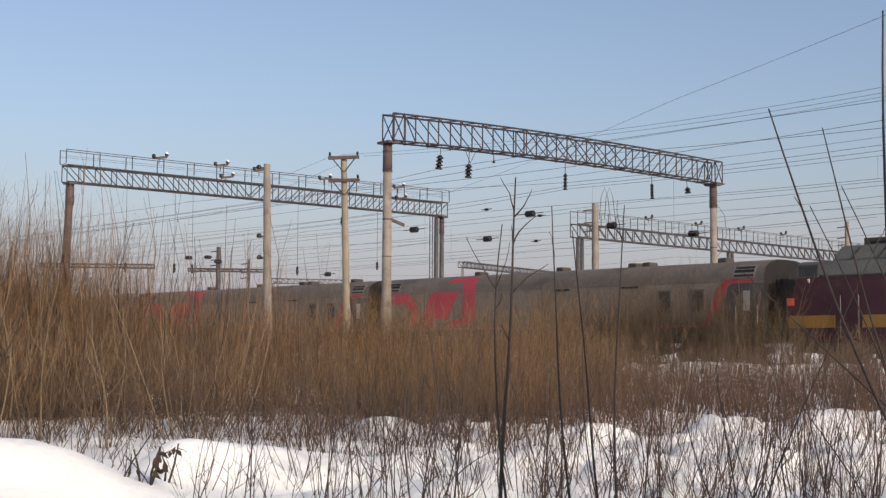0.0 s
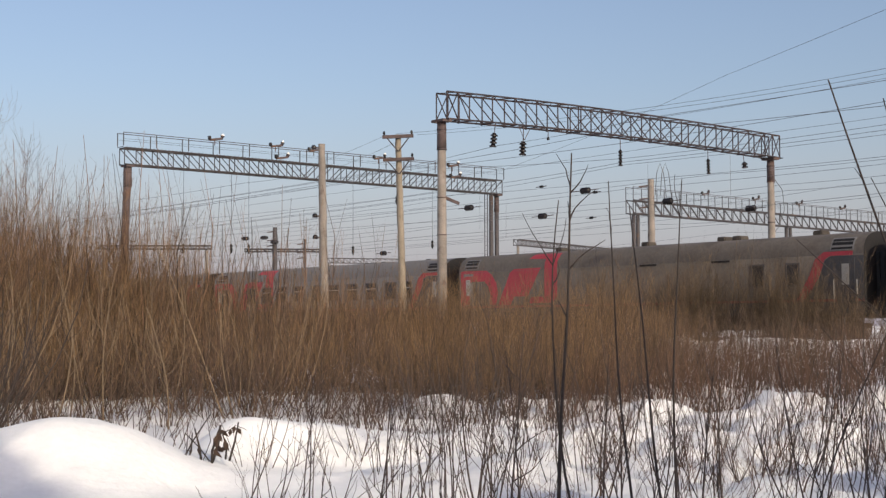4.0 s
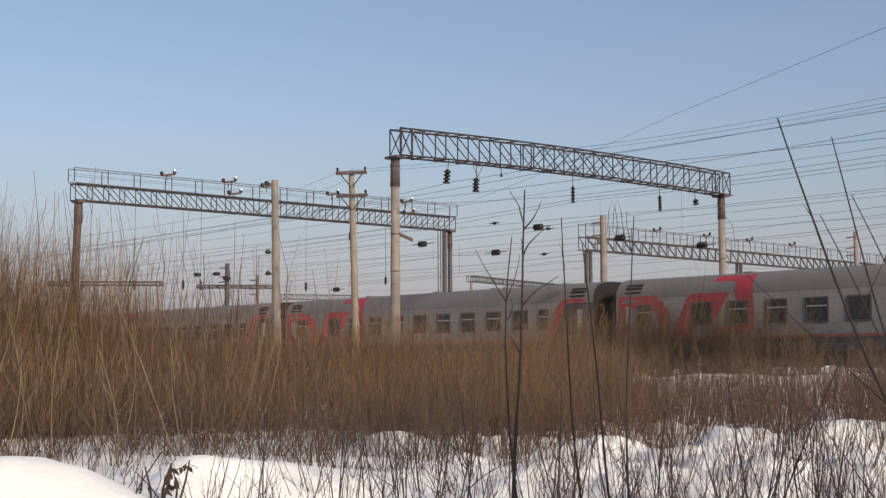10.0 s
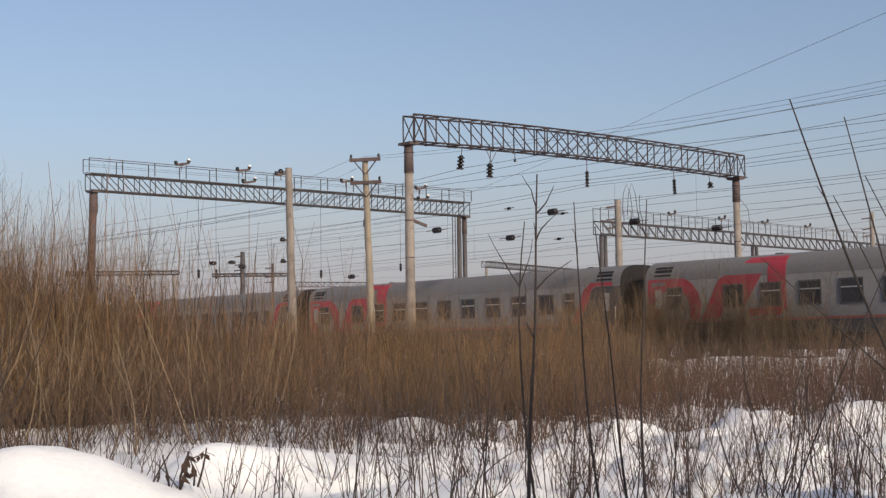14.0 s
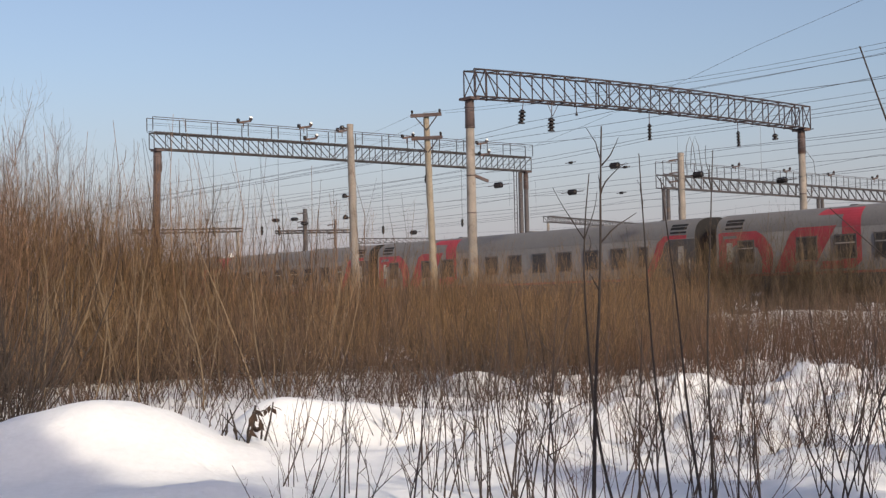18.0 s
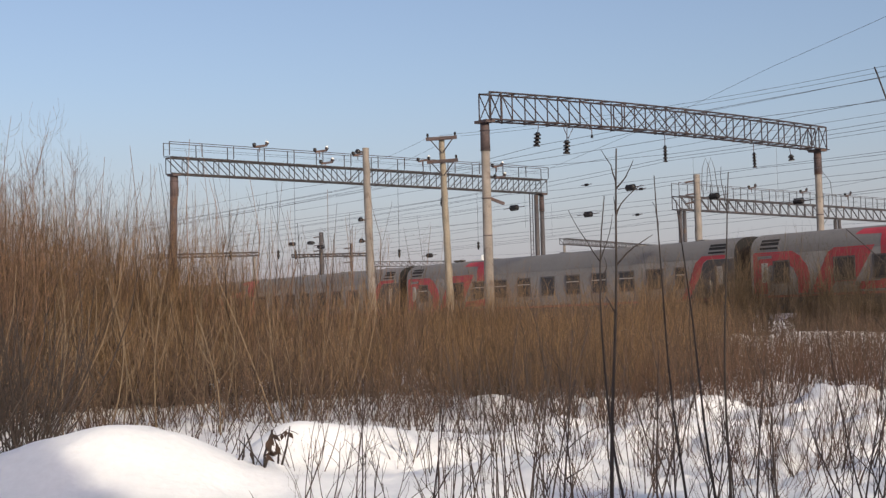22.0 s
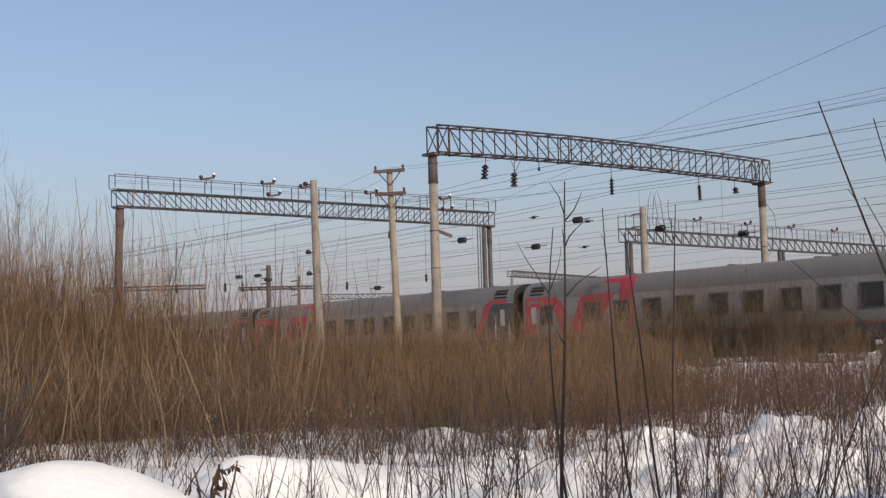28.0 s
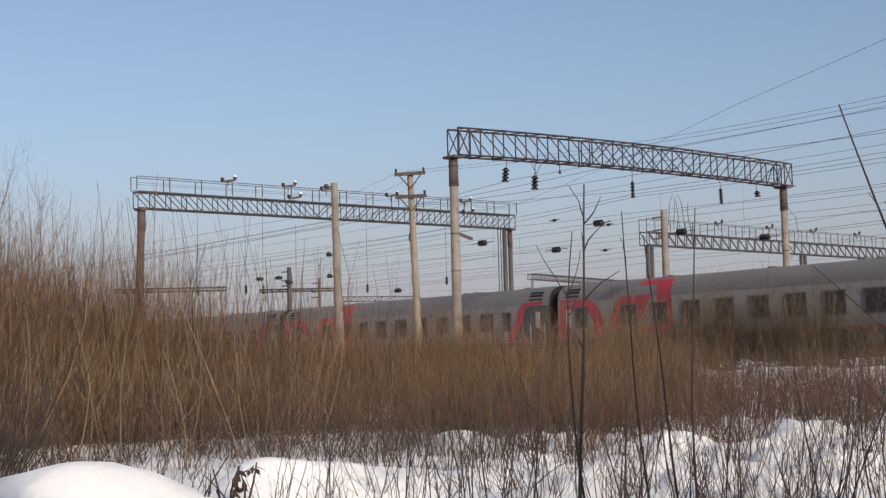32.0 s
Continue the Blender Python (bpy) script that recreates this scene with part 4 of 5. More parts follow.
LOCO = locomotive()
COACHES = []
bases = {"luggage": coach("luggage"), "seat": coach("seat"), "sleeper": coach("sleeper")}
for i, kind in enumerate(("luggage", "luggage", "seat", "seat", "seat", "sleeper", "seat", "sleeper", "sleeper", "sleeper", "seat", "sleeper", "sleeper")):
    fresh = bases.pop(kind, None)
    COACHES.append(fresh or copy_thing(next(c for c in COACHES if c["kind_of_coach"] == kind), pose(0, 0, 0)))
    COACHES[-1]["kind_of_coach"] = kind
bm = bmesh.new()
add_box(bm, 5.2, 6.1, -0.62, 0.3, 4.2, 4.30)
add_tube(bm, [(5.9, -0.4, 4.28), (5.9, -0.4, 4.50), (5.9, -0.4, 4.56)], [0.16, 0.15, 0.06], 12)
part("roof_dome", bm, LAMP_WHITE, COACHES[6], "pale cap on a roof plate")
for x in (3.35, 3.8):
    bm = bmesh.new()
    add_tube(bm, [(x, -0.2, 4.2), (x, -0.2, 4.28), (x, -0.2, 4.29), (x, -0.2, 4.35), (x, -0.2, 4.38)], [0.10, 0.10, 0.2, 0.2, 0.12], 12)
    part("mushroom_vent", bm, UNDER, COACHES[6], "dark round roof ventilator")
# where the coupling behind the locomotive is along the track, by the second
COUPLING = [(0.0, -30.8), (3.0, -10.9), (6.0, 9.1), (10.0, 34.5), (13.0, 53.9), (19.0, 92.3), (23.0, 118.2), (26.0, 137.4), (30.0, 162.8), (32.0, 175.5)]
# how far each coach's front coupling is behind it
BEHIND = [0.0, 24.8, 49.7, 74.75, 99.9, 124.8, 149.4, 173.9, 198.3, 222.6, 247.0, 271.4, 295.8]


def motions():
    walk(LOCO, [(t, track(s, 46.09, RAIL_Z)) for t, s in COUPLING])
    for back, ob in zip(BEHIND, COACHES):
        walk(ob, [(t, track(s - back - COACH, 46.09, RAIL_Z)) for t, s in COUPLING])

# ---- shrubs ----


def stem_mesh(name, base, top, r0, r1, bend, mat, segs=4, sides=3):
    """Many tapered, slightly bent stems in one mesh. base, top, bend: arrays of n x 3."""
    n = len(base)
    t = np.linspace(0, 1, segs + 1)
    p = base[:, None, :] + (top - base)[:, None, :] * t[None, :, None] + bend[:, None, :] * (4 * t * (1 - t))[None, :, None]
    r = r0[:, None] * (1 - t) + r1[:, None] * t
    ang = np.arange(sides) * math.tau / sides
    ring = np.stack([np.cos(ang), np.sin(ang), np.zeros(sides)], 1)
    v = p[:, :, None, :] + ring[None, None, :, :] * r[:, :, None, None]
    idx = np.arange(n * (segs + 1) * sides).reshape(n, segs + 1, sides)
    a, b = idx[:, :-1, :], idx[:, 1:, :]
    f = np.stack([a, np.roll(a, -1, 2), np.roll(b, -1, 2), b], -1).reshape(-1, 4)
    me = bpy.data.meshes.new(name)
    v = v.reshape(-1, 3)
    me.vertices.add(len(v))
    me.vertices.foreach_set("co", v.ravel())
    me.loops.add(f.size)
    me.loops.foreach_set("vertex_index", f.ravel())
    me.polygons.add(len(f))
    me.polygons.foreach_set("loop_start", np.arange(len(f)) * 4)
    me.polygons.foreach_set("loop_total", np.full(len(f), 4))
    me.polygons.foreach_set("use_smooth", np.ones(len(f), bool))
    me.update(calc_edges=True)
    me.materials.append(mat)
    return me, p


def thicket(name, label, roots, height, mat, rng, twigs=6, r=0.008, lean=0.3, twig_len=0.45, start=0.25, twig_r=0.5, category="shrub", bark=None, bow=-0.05, curl=0.07):
    """Stems that fan out of their clumps, with side twigs, rooted in the snow; stems and twigs are each one object of kind stuff."""
    xy, out = roots
    n = len(xy)
    z = ground_height(xy[:, 0], xy[:, 1])
    base = np.column_stack([xy, z - 0.05])
    off = out * (lean * height)[:, None] + rng.randn(n, 2) * 0.05 * height[:, None]
    top = base + np.column_stack([off, height])
    bend = np.column_stack([off * bow, np.zeros(n)]) + rng.randn(n, 3) * 0.05 * height[:, None] * np.array([1, 1, 0.1])
    rr = r * (0.6 + 0.8 * rng.rand(n)) * np.sqrt(height / height.mean())
    me, _ = stem_mesh(name, base, top, rr, rr * 0.3, bend, bark or mat)
    tagged(new(name, me), label, category, kind="stuff")
    if twigs:
        who = np.repeat(np.arange(n), twigs)
        k = start + (0.97 - start) * rng.rand(len(who))
        root = base[who] + (top - base)[who] * k[:, None] + bend[who] * (4 * k * (1 - k))[:, None]
        tl = twig_len * height[who] * (1.05 - 0.6 * k) * (0.4 + 0.8 * rng.rand(len(who)))
        ta = rng.rand(len(who)) * math.tau
        spread = 0.25 + 0.95 * rng.rand(len(who)) ** 1.4
        tip = root + np.column_stack([np.cos(ta) * spread * tl, np.sin(ta) * spread * tl, tl * (0.95 - 0.35 * spread)])
        tb = np.column_stack([np.cos(ta), np.sin(ta), -np.ones(len(who)) * 0.5]) * (tl * (curl + (0.05 + 0.7 * curl) * rng.randn(len(who))))[:, None]
        tr = rr[who] * twig_r * (1.1 - 0.5 * k)
        me, _ = stem_mesh(name + "_twigs", root, tip, tr, tr * 0.4, tb, mat, segs=3 if curl > 0.1 else 2)
        tagged(new(name + "_twigs", me), label, category, kind="stuff")


def clumps(rng, count, per, a0, a1, d0, d1, width=0.16, fade=0.0):
    """Roots in clumps between two headings (degrees from +y) and two distances, and the way in which each stem leans; also its clump's vigour."""
    u = rng.rand(count)
    ca = a0 + (a1 - a0) * u + fade * np.clip((u - 0.86) / 0.14, 0, 1) ** 2      # fade: degrees over which the growth thins out at its end
    cd = np.sqrt(d0 ** 2 + (d1 ** 2 - d0 ** 2) * rng.rand(count))
    who = np.repeat(np.arange(count), per)
    ang, rad = rng.rand(len(who)) * math.tau, np.sqrt(rng.rand(len(who)))
    out = np.column_stack([np.cos(ang), np.sin(ang)]) * rad[:, None]
    centre = np.column_stack([cd * np.sin(np.radians(ca)), cd * np.cos(np.radians(ca))])
    return (centre[who] + out * width * (1 + rng.rand(count)[who, None]), out), rng.rand(count)[who], cd[who]


def strip(rng, count, per, s0, s1, n0, n1, width=0.2):
    """Roots in clumps along the railway, as clumps() gives them."""
    cs, cn = s0 + (s1 - s0) * rng.rand(count), n0 + (n1 - n0) * rng.rand(count)
    who = np.repeat(np.arange(count), per)
    ang, rad = rng.rand(len(who)) * math.tau, np.sqrt(rng.rand(len(who)))
    out = np.column_stack([np.cos(ang), np.sin(ang)]) * rad[:, None]
    centre = np.column_stack([UX * cs - UY * cn, UY * cs + UX * cn])
    return (centre[who] + out * width * (1 + rng.rand(count)[who, None]), out), rng.rand(count)[who], cn[who]


def flank(roots):
    """1 at the tall end of the thicket, 0 where it has become low."""
    return np.clip((-np.degrees(np.arctan2(roots[0][:, 0], roots[0][:, 1])) - 13) / 12, 0, 1)


rng = np.random.RandomState(11)
# the wide thicket in front of the railway
roots, vig, d = clumps(rng, 150, 13, -27, 4.6, 32.5, 39, fade=3.2)
thicket("willow_thicket", "dense leafless ochre-brown willow thicket in snow", roots, (2.1 + 0.9 * vig + 0.02 * (d - 25)) * (0.65 + 0.4 * rng.rand(len(vig))), WILLOW, rng, 22, 0.008, 0.5, 0.5, 0.22, bark=WILLOW_DARK, bow=0.15, curl=0.18)
roots, vig, d = clumps(rng, 92, 13, -27, 4.4, 31.5, 38, fade=3.5)
thicket("red_willow_thicket", "leafless red-brown willow thicket in snow", roots, (1.75 + 0.8 * vig) * (0.6 + 0.45 * rng.rand(len(vig))), WILLOW_RED, rng, 20, 0.0075, 0.5, 0.5, 0.25, bark=WILLOW_DARK, bow=0.15, curl=0.18)
roots, vig, d = clumps(rng, 64, 12, -3.0, 5.6, 26.5, 32, fade=3.2)
thicket("near_willow_thicket", "leafless ochre-brown willow thicket on the snow slope", roots, (1.35 + 0.7 * vig) * (0.6 + 0.45 * rng.rand(len(vig))), WILLOW, rng, 16, 0.0075, 0.5, 0.5, 0.22, bark=WILLOW_DARK, bow=0.15, curl=0.18)
roots, vig, d = clumps(rng, 95, 6, -27, 9.0, 21.5, 31)
thicket("bare_willow_shrubs", "open leafless willow shrubs with snow between their stems", roots, (1.2 + 0.8 * vig) * (0.7 + 0.4 * rng.rand(len(vig))), WILLOW_DARK, rng, 9, 0.0075, 0.55, 0.42, 0.38, bow=0.2, curl=0.10)
roots, vig, d = clumps(rng, 84, 6, -24, 1.0, 18.0, 26)
thicket("fine_willow_shrubs", "fine dark leafless willow shoots spreading over the snow", roots, (0.7 + 0.5 * vig) * (0.6 + 0.5 * rng.rand(len(vig))), WILLOW_DARK, rng, 7, 0.0055, 0.65, 0.42, 0.35, bow=0.2, curl=0.12)
roots, vig, d = clumps(rng, 26, 6, -10.5, 4.0, 14.8, 18)
thicket("low_willow_shoots", "low fine dark willow shoots poking through the snow", roots, (0.35 + 0.4 * vig) * (0.6 + 0.5 * rng.rand(len(vig))), DRYWEED, rng, 5, 0.0045, 0.55, 0.42, 0.35, bow=0.15)
roots, vig, d = clumps(rng, 170, 6, -27, 6.5, 22.5, 33)
thicket("edge_willow_shrubs", "leafless ochre willow shrubs at the ragged edge of the thicket", roots, (1.3 + 1.0 * vig) * (0.6 + 0.5 * rng.rand(len(vig))), WILLOW, rng, 12, 0.008, 0.5, 0.45, 0.3, bark=WILLOW_DARK, bow=0.2, curl=0.14)
# taller growth on the near side, where the shoots stand against the sky
roots, vig, d = clumps(rng, 66, 10, -28, -13.5, 31.5, 37)
thicket("tall_willow_thicket", "tall leafless ochre willow stems in dense tangled clumps", roots, (3.15 + 1.3 * vig + 1.4 * flank(roots)) * (0.6 + 0.5 * rng.rand(len(vig))), WILLOW, rng, 30, 0.008, 0.46, 0.42, 0.18, bark=WILLOW_DARK, bow=0.15, curl=0.2)
roots, vig, d = clumps(rng, 44, 10, -28, -13.0, 31, 38)
thicket("brown_willow_thicket", "tall leafless brown willow stems in dense clumps", roots, (3.0 + 1.5 * vig + 1.5 * flank(roots)) * (0.6 + 0.5 * rng.rand(len(vig))), WILLOW_RED, rng, 26, 0.008, 0.42, 0.40, 0.2, bark=WILLOW_DARK, bow=0.15, curl=0.2)
roots, vig, d = clumps(rng, 84, 10, -28, -15.0, 29.5, 34)
thicket("tangled_willow_thicket", "tangled leafless ochre willow twigs in dense clumps", roots, (1.9 + 1.1 * vig + 1.5 * flank(roots)) * (0.6 + 0.5 * rng.rand(len(vig))), WILLOW, rng, 26, 0.0085, 0.6, 0.42, 0.15, bark=WILLOW_DARK, bow=0.2, curl=0.2)
roots, vig, d = clumps(rng, 74, 5, -28, -6.5, 31, 37.5)
thicket("willow_shoots", "long thin leafless willow shoots against the sky", roots, (3.4 + 2.8 * vig * np.clip((-np.degrees(np.arctan2(roots[0][:, 0], roots[0][:, 1])) - 4) / 10, 0.25, 1)) * (0.7 + 0.4 * rng.rand(len(vig))), WILLOW_RED, rng, 2, 0.0115, 0.42, 0.22, 0.5, bow=0.36)
roots, vig, d = clumps(rng, 40, 4, -23, -8.5, 30.5, 36)
thicket("dark_sky_shoots", "single dark willow shoots rising over the thicket", roots, (2.9 + 1.6 * vig + 0.5 * flank(roots)) * (0.75 + 0.35 * rng.rand(len(vig))), WILLOW_DARK, rng, 2, 0.0145, 0.34, 0.2, 0.5, bow=0.3)
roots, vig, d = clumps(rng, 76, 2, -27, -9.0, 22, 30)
thicket("pale_willow_stems", "pale grey leafless willow shoots", roots, (1.6 + 1.5 * vig) * (0.7 + 0.4 * rng.rand(len(vig))), WILLOW_PALE, rng, 5, 0.0100, 0.5, 0.34, 0.4, bow=0.28, curl=0.14)
# olive clump before the track
roots, vig, d = strip(rng, 52, 12, -41.5, -28.5, 42.0, 43.4)
thicket("olive_willow_clump", "leafless olive-brown willow clump beside the railway", roots, (2.1 + 1.7 * vig) * (0.45 + 0.6 * rng.rand(len(vig))), WILLOW_OLIVE, rng, 18, 0.010, 0.4, 0.5, 0.10, curl=0.12)
roots, vig, d = strip(rng, 64, 9, -44, -16, 42.0, 43.4)
thicket("trackside_scrub", "dark leafless scrub beside the railway", roots, (1.0 + 0.7 * vig) * (0.6 + 0.5 * rng.rand(len(vig))), WILLOW_OLIVE, rng, 16, 0.010, 0.4, 0.45, 0.12)
roots, vig, d = clumps(rng, 26, 12, 3.5, 8.5, 33, 44)
thicket("brown_bank_willows", "leafless brown willows on the railway's snow bank", roots, (1.3 + 0.8 * vig) * (0.6 + 0.45 * rng.rand(len(vig))), WILLOW, rng, 18, 0.009, 0.4, 0.5, 0.25)
roots, vig, d = clumps(rng, 145, 10, 2.5, 22.0, 22, 33)
thicket("sparse_scrub", "sparse red-brown scrub on the snow slope", roots, (0.9 + 0.6 * vig) * (0.5 + 0.6 * rng.rand(len(vig))), SCRUB_RED, rng, 6, 0.0065, 0.5, 0.42, 0.35, bow=0.15, curl=0.12)
roots, vig, d = clumps(rng, 130, 8, 4.5, 23.0, 27, 39)
thicket("slope_scrub", "thin olive-brown scrub on the railway's snow bank", roots, (1.1 + 0.9 * vig) * (0.5 + 0.6 * rng.rand(len(vig))), WILLOW_OLIVE, rng, 7, 0.0085, 0.45, 0.42, 0.35, bark=WILLOW_DARK, bow=0.12, curl=0.1)
roots, vig, d = clumps(rng, 76, 10, 5.5, 24.0, 34, 45)
thicket("bank_scrub", "red-brown leafless scrub on the railway's snow bank", roots, (0.9 + 0.7 * vig) * (0.6 + 0.5 * rng.rand(len(vig))), WILLOW_RED, rng, 8, 0.009, 0.45, 0.42, 0.3, bark=WILLOW_DARK, bow=0.15)
roots, vig, d = strip(rng, 84, 8, -44, -14, 32.5, 41.5)
thicket("bank_edge_scrub", "brown leafless scrub along the edge of the snow bank", roots, (0.8 + 0.8 * vig) * (0.6 + 0.5 * rng.rand(len(vig))), WILLOW_OLIVE, rng, 9, 0.009, 0.45, 0.45, 0.25, bark=WILLOW_DARK, bow=0.15, curl=0.12)
# low scrub on the snow
roots, vig, d = clumps(rng, 60, 8, -20, 21, 16.5, 22)
thicket("low_scrub", "low thin leafless scrub in the snow", roots, (0.45 + 0.45 * vig) * (0.5 + 0.6 * rng.rand(len(vig))), DRYWEED, rng, 4, 0.006, 0.55, 0.4, 0.4)
roots, vig, d = clumps(rng, 52, 6, -10.5, 22, 9.8, 17)
thicket("dry_weeds", "dry dark weed stalks on the snow", roots, (0.5 + 0.5 * vig) * (0.5 + 0.6 * rng.rand(len(vig))), DRYWEED, rng, 4, 0.0055, 0.5, 0.4, 0.35)
roots, vig, d = clumps(rng, 48, 2, -3, 16, 13, 20)
thicket("dark_willow_shoots", "upright dark leafless willow shoots in the snow", roots, (0.9 + 0.75 * vig) * (0.6 + 0.5 * rng.rand(len(vig))), BARK, rng, 3, 0.0078, 0.34, 0.3, 0.45, bow=0.15, curl=0.1)
roots, vig, d = clumps(rng, 64, 8, 0, 22, 11, 19)
thicket("red_twigs", "fine tangled red-brown twigs in the snow", roots, (0.5 + 0.5 * vig) * (0.5 + 0.6 * rng.rand(len(vig))), SCRUB_RED, rng, 8, 0.0042, 0.65, 0.45, 0.3, bow=0.2, curl=0.16)
roots, vig, d = clumps(rng, 14, 11, -26.5, -20.8, 17.2, 20.5)
thicket("dark_willow_base", "dark willow stems at the edge of the thicket", roots, (1.5 + 0.8 * vig) * (0.6 + 0.5 * rng.rand(len(vig))), BARK, rng, 5, 0.012, 0.6, bow=0.18)
roots, vig, d = clumps(rng, 15, 8, -26, -21.7, 25, 28)
thicket("young_birch_growth", "tall fine-twigged leafless young birches", roots, (5.0 + 1.2 * vig) * (0.7 + 0.3 * rng.rand(len(vig))), WILLOW_RED, rng, 44, 0.011, 0.20, 0.19, 0.35, bow=0.18, curl=0.14)


def sapling(hx, d, base_h, top_h, lean, bow, r, forks, label="slender dark leafless sapling with forked tip", bark=None):
    """A single bare stem. hx: heading slope of its tip, d: distance, lean: how far the tip is aside of the root."""
    x, y = hx * d - lean, d
    z = ground_z(x, y)
    t = thing("sapling", pose(x, y, z), label, "sapling", "saplings in the snow")
    h = 1.6 + top_h * d - z
    ph = rng.rand() * 6
    at = lambda k: Vector((lean * k + bow * 4 * k * (1 - k) + 0.0022 * h * math.sin(k * 11 + ph) * k * (1 - k) * 4, 0.03 * math.sin(k * 5), h * k))
    bm = bmesh.new()
    ks = [i / 12 for i in range(13)]
    add_tube(bm, [at(k) + Vector((0, 0, -0.1 if k == 0 else 0)) for k in ks], [r * (1 - 0.72 * k) for k in ks], 7)
    part("stem", bm, bark or BARK, t)
    for k, dx, dz, side in forks:
        a = at(k)
        bm = bmesh.new()
        qs = [i / 5 for i in range(6)]
        wob = [Vector((rng.randn() * 0.016 * dz * (0 < q < 1), 0, 0)) for q in qs]
        add_tube(bm, [a + Vector((dx * q + side * 4 * q * (1 - q), 0.12 * dz * q, dz * q)) + w for q, w in zip(qs, wob)], [max(r * (0.66 - 0.36 * k) * (1 - 0.7 * q), 0.0016) for q in qs], 6)
        part("branch", bm, bark or BARK, t)
    return t


sapling(0.0534, 8.0, 0, 0.1273, 0.127, 0.010, 0.0155, [(0.911, -0.08, 0.237, 0.02), (0.911, 0.108, 0.169, 0.014), (0.85, 0.156, 0.183, -0.027), (0.742, 0.217, 0.173, -0.023), (0.633, -0.056, 0.107, 0.004), (0.851, -0.009, 0.113, 0.001)])
sapling(0.0435, 7.9, 0, 0.0924, -0.222, -0.129, 0.011, [(0.842, -0.174, 0.306, -0.007), (0.842, 0.081, 0.275, 0.01), (0.794, 0.031, 0.138, 0.022)])
for hx, d, th, lean, bow, r, forks in (
        (0.0801, 7.5, 0.1062, -0.204, -0.036, 0.010, [(0.881, -0.024, 0.154, 0.009)]), (0.0952, 7.2, 0.0877, -0.238, -0.002, 0.010, []), (0.1338, 7.8, 0.1071, 0.025, -0.040, 0.010, [(0.915, -0.022, 0.243, -0.012)]),
        (0.2410, 6.5, 0.1797, -1.248, -0.106, 0.0125, [(0.80, -0.06, 0.14, 0.01)]), (0.2706, 6.6, 0.1073, -0.974, 0.042, 0.008, []), (0.2807, 6.8, 0.1656, -0.857, -0.064, 0.010, []), (0.2942, 6.4, 0.1219, -0.879, 0.075, 0.008, [(0.87, 0.06, 0.12, 0.0)]),
        (0.3271, 6.0, 0.2541, -0.171, -0.063, 0.014, []), (0.3340, 6.1, 0.2878, -0.221, -0.095, 0.012, []), (0.3224, 6.6, 0.0857, 0.876, -0.051, 0.006, []),
        (0.2162, 7.2, 0.0626, -2.296, -0.057, 0.008, [(0.80, -0.10, 0.10, 0.02)]), (0.2322, 7.0, -0.0006, -1.039, 0.078, 0.006, [])):
    sapling(hx, d, 0, th, lean, bow, r, forks)
for i in range(48):
    d = 6.5 + 5.0 * rng.rand()
    hx = -0.12 + 0.50 * rng.rand() ** 0.8
    sapling(hx, d, 0, -0.09 + 0.085 * rng.rand() - (0.03 if hx < 0 else 0), rng.randn() * 0.22, rng.randn() * 0.05, 0.005 + 0.0045 * rng.rand(),
            [(0.35 + 0.5 * rng.rand(), rng.randn() * 0.09, 0.14 + 0.2 * rng.rand(), rng.randn() * 0.02) for _ in range(3)], "thin dark leafless stem in the snow", STEM)

for i in range(20):
    d = 8.0 + 5.0 * rng.rand()
    hx = -0.04 + 0.40 * rng.rand()
    sapling(hx, d, 0, -0.035 + 0.065 * rng.rand() ** 1.4, rng.randn() * 0.25, rng.randn() * 0.06, 0.007 + 0.004 * rng.rand(),
            [(0.4 + 0.5 * rng.rand(), rng.randn() * 0.10, 0.15 + 0.25 * rng.rand(), rng.randn() * 0.02) for _ in range(3)], "tall slender dark leafless stem in the snow", STEM)

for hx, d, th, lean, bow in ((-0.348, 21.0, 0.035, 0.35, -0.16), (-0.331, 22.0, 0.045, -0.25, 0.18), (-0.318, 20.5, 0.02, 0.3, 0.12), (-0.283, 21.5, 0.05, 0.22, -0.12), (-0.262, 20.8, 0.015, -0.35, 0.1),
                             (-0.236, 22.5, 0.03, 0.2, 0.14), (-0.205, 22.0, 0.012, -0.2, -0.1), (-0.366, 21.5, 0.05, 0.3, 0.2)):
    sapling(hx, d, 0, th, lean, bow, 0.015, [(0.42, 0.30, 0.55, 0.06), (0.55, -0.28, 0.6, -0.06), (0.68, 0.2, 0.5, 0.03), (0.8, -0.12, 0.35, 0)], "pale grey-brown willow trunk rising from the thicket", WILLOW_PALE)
for i in range(34):
    d = 9.0 + 3.5 * rng.rand()
    hx = -0.165 + 0.20 * rng.rand()
    sapling(hx, d, 0, -0.10 + 0.075 * rng.rand() + 0.015 * (hx > -0.08), rng.randn() * 0.2, rng.randn() * 0.05, 0.0045 + 0.004 * rng.rand(),
            [(0.4 + 0.5 * rng.rand(), rng.randn() * 0.08, 0.10 + 0.15 * rng.rand(), rng.randn() * 0.02) for _ in range(3)], "thin dark leafless stem in the snow", STEM)

# ---- the dead bush between the snow mounds ----


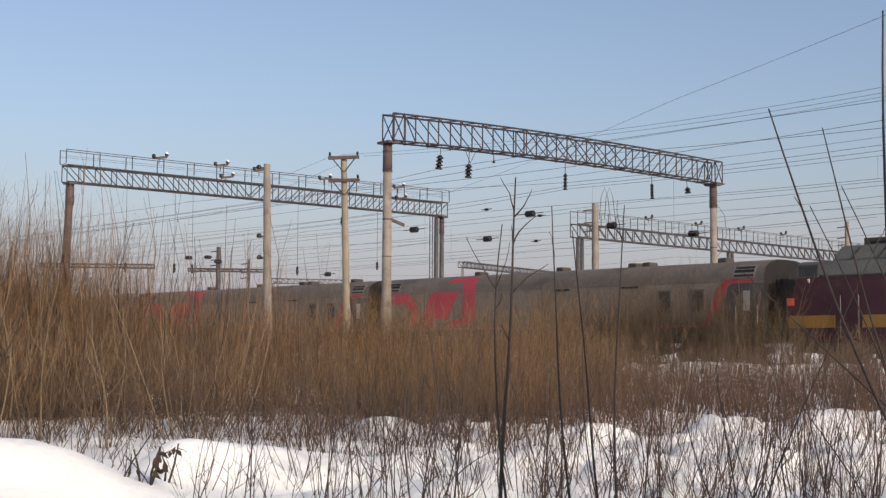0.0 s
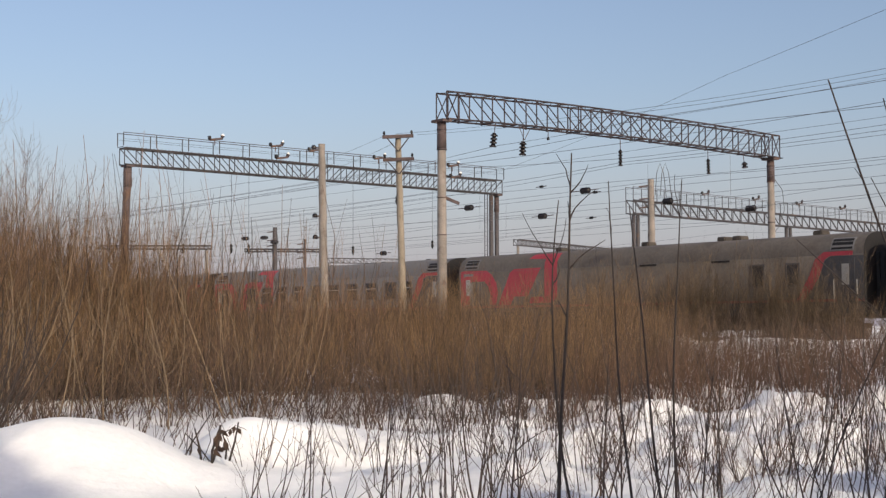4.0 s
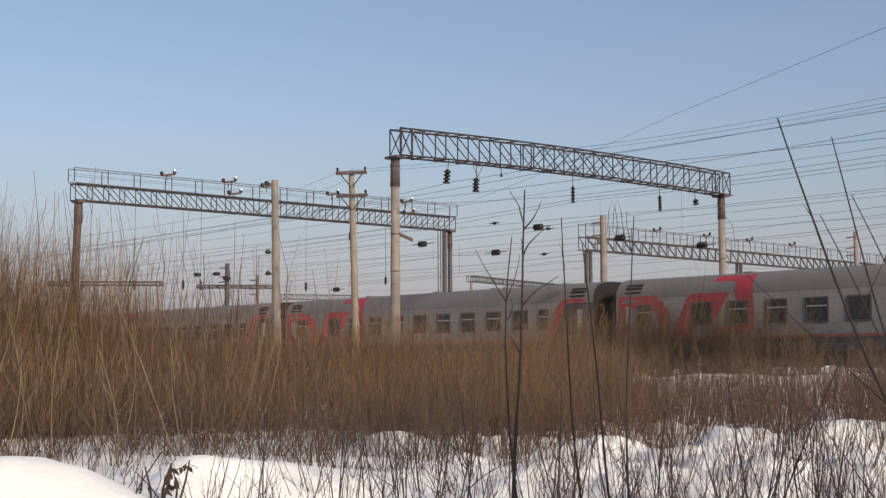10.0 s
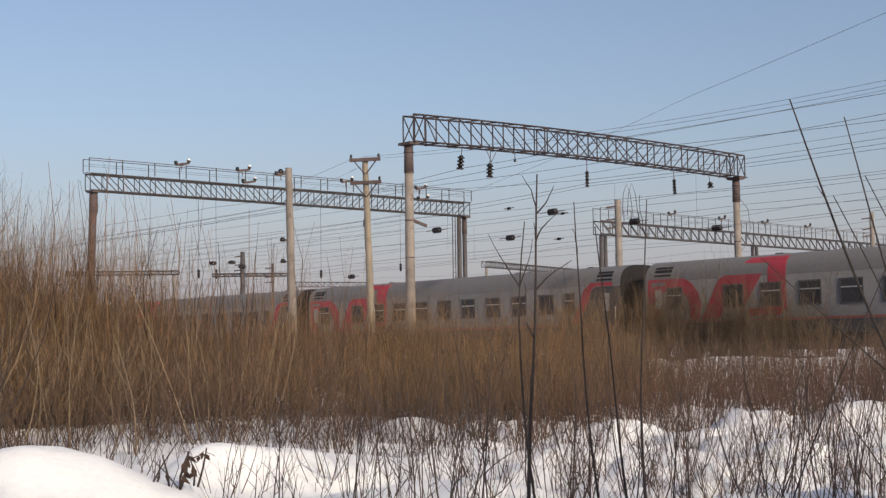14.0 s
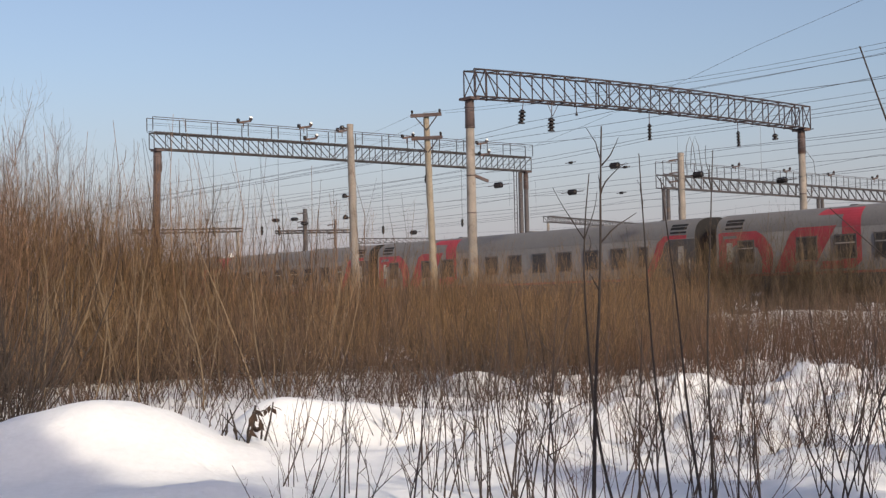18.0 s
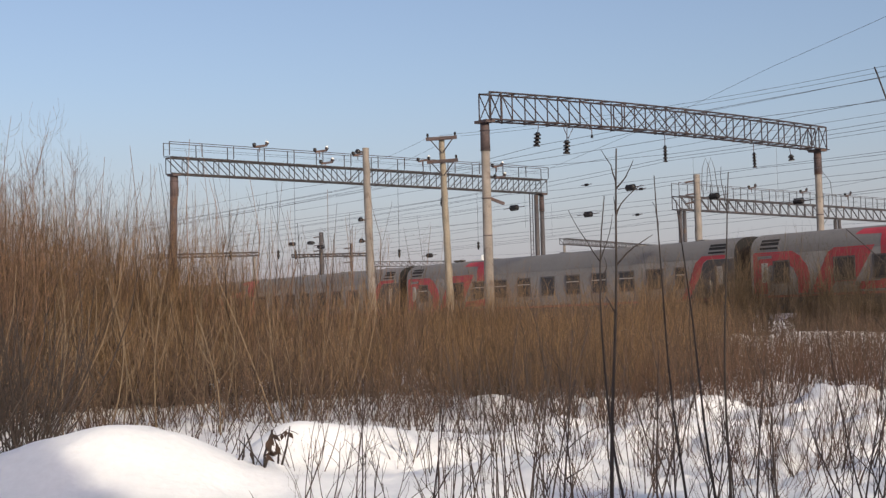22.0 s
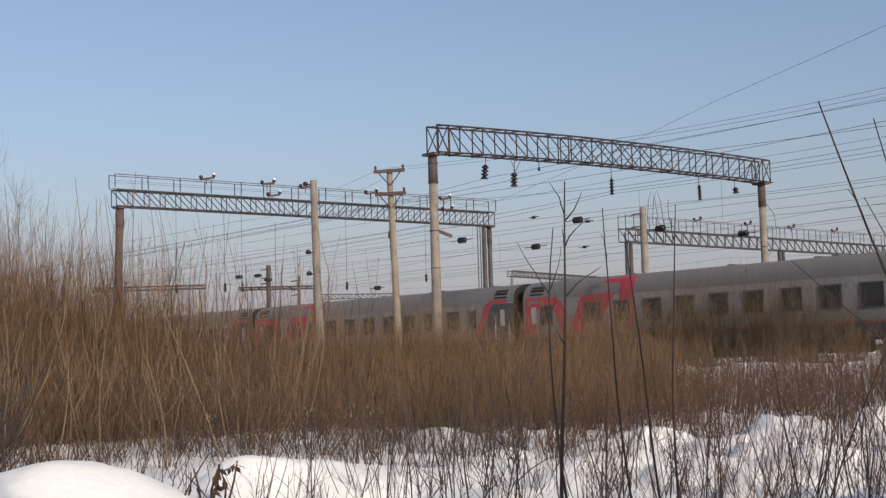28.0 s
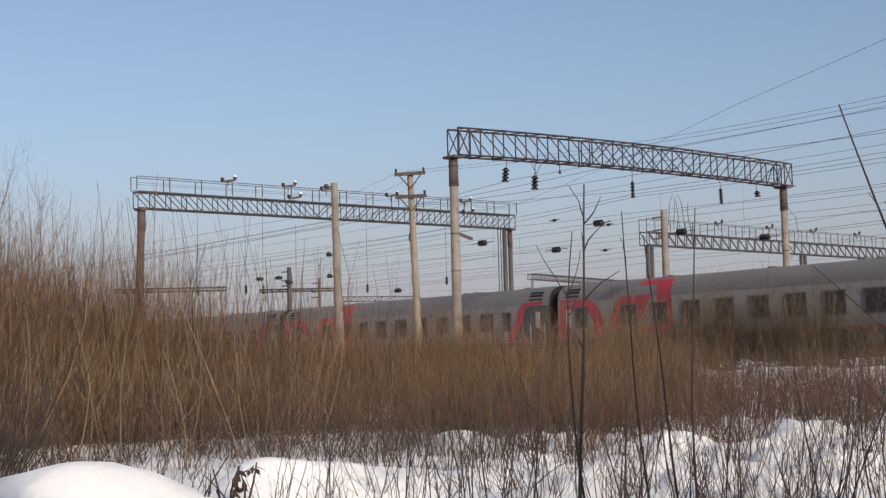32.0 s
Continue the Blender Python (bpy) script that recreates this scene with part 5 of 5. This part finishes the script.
def dead_bush(x, y):
    t = thing("dead_bush", pose(x, y, ground_z(x, y)), "broken dark dead bush with curled dry leaves between snow mounds", "shrub")
    own = np.random.RandomState(5)
    # root, tip (across and up), thickness, sideways bow, leaves
    for x0, z0, x1, z1, r, bow, leaves in ((-0.04, -0.1, -0.11, 0.36, 0.014, 0.02, 1), (-0.26, -0.05, 0.06, 0.52, 0.010, -0.02, 0), (-0.22, -0.08, -0.18, 0.30, 0.012, 0.03, 1),
                                           (0.03, -0.1, 0.13, 0.38, 0.022, 0.03, 9), (0.06, -0.1, 0.17, 0.33, 0.016, -0.03, 7), (0.26, 0.0, 0.35, 0.42, 0.013, 0.01, 1),
                                           (0.05, 0.0, -0.21, 0.30, 0.008, 0.02, 0), (0.17, 0.30, 0.36, 0.40, 0.007, 0.03, 2), (0.22, 0.02, 0.20, 0.30, 0.012, 0.03, 6),
                                           (-0.10, -0.1, -0.16, 0.20, 0.008, -0.05, 1), (-0.02, 0.0, 0.04, 0.45, 0.005, 0.06, 0), (0.36, 0.38, 0.47, 0.34, 0.004, 0.02, 0)):
        y0, y1 = 0.05 * own.randn(), 0.10 * own.randn()
        path = [Vector((x0, y0, z0)), Vector(((x0 + x1) / 2 + bow, (y0 + y1) / 2, (z0 + z1) / 2)), Vector((x1, y1, z1))]
        bm = bmesh.new()
        add_tube(bm, path, [r, r * 0.85, r * 0.6], 6)
        stem = part("broken_stem", bm, BARK, t)
        for _ in range(leaves):
            c = path[1].lerp(path[2], own.rand())
            d = Vector((0.5 * own.randn(), 0.5 * own.randn(), -0.9)).normalized()
            s = d.cross(Vector((0.3, 0.9, 0.2))).normalized()
            w, l = 0.014 + 0.014 * own.rand(), 0.06 + 0.08 * own.rand()
            q = [c, c + d * l * 0.4 + s * w, c + d * l, c + d * l * 0.5 - s * w]
            up = d.cross(s) * 0.010
            bm = bmesh.new()
            va, vb = [bm.verts.new(p) for p in q], [bm.verts.new(p + up) for p in q]
            bm.faces.new(va)
            bm.faces.new(vb[::-1])
            for k in range(4):
                bm.faces.new((va[k], va[(k + 1) % 4], vb[(k + 1) % 4], vb[k]))
            part("dry_leaf", bm, DRYLEAF, stem)


dead_bush(-3.22, 14.8)

# ---- unseen trees added behind the camera to cast shade over the snow ----


def spruce(x, y, h, r):
    t = thing("shade_spruce", pose(x, y, ground_z(x, y) - 0.1), "unseen dark green spruce added to shade the snow", "tree", "spruces")
    bm = bmesh.new()
    add_tube(bm, [(0, 0, 0), (0, 0, h * 0.6), (0, 0, h)], [0.16, 0.09, 0.02], 8)
    part("trunk", bm, BARK, t)
    bm = bmesh.new()
    for i in range(230):
        k = 0.12 + 0.86 * (i / 230)
        a, reach = i * 2.4 + rng.rand(), r * (1.0 - k) ** 0.4 * (0.7 + 0.5 * rng.rand())
        c, s = math.cos(a), math.sin(a)
        w = reach * 0.28 + 0.05
        p = [(0, 0, h * k), (c * reach * 0.6 - s * w, s * reach * 0.6 + c * w, h * k - reach * 0.22), (c * reach, s * reach, h * k - reach * 0.42), (c * reach * 0.6 + s * w, s * reach * 0.6 - c * w, h * k - reach * 0.22)]
        v = [bm.verts.new(q) for q in p]
        low = bm.verts.new((c * reach * 0.55, s * reach * 0.55, h * k - reach * 0.45))
        for q in range(4):
            bm.faces.new((v[q], v[(q + 1) % 4], low))
        bm.faces.new(v)
    part("crown", bm, SPRUCE, t)


for x, y, h, r in ((5.1, -2.2, 11.0, 2.1), (7.3, -5.2, 11.0, 2.2), (9.2, -5.5, 9.6, 2.0), (10.9, -4.9, 9.0, 1.9), (12.8, -4.9, 11.0, 2.0), (15.3, -4.3, 11.0, 1.5), (18.2, -3.2, 11.0, 1.3), (21.2, -3.8, 11.0, 1.4), (24.2, -2.8, 11.0, 1.4)):
    spruce(x, y, h, r)

motions()
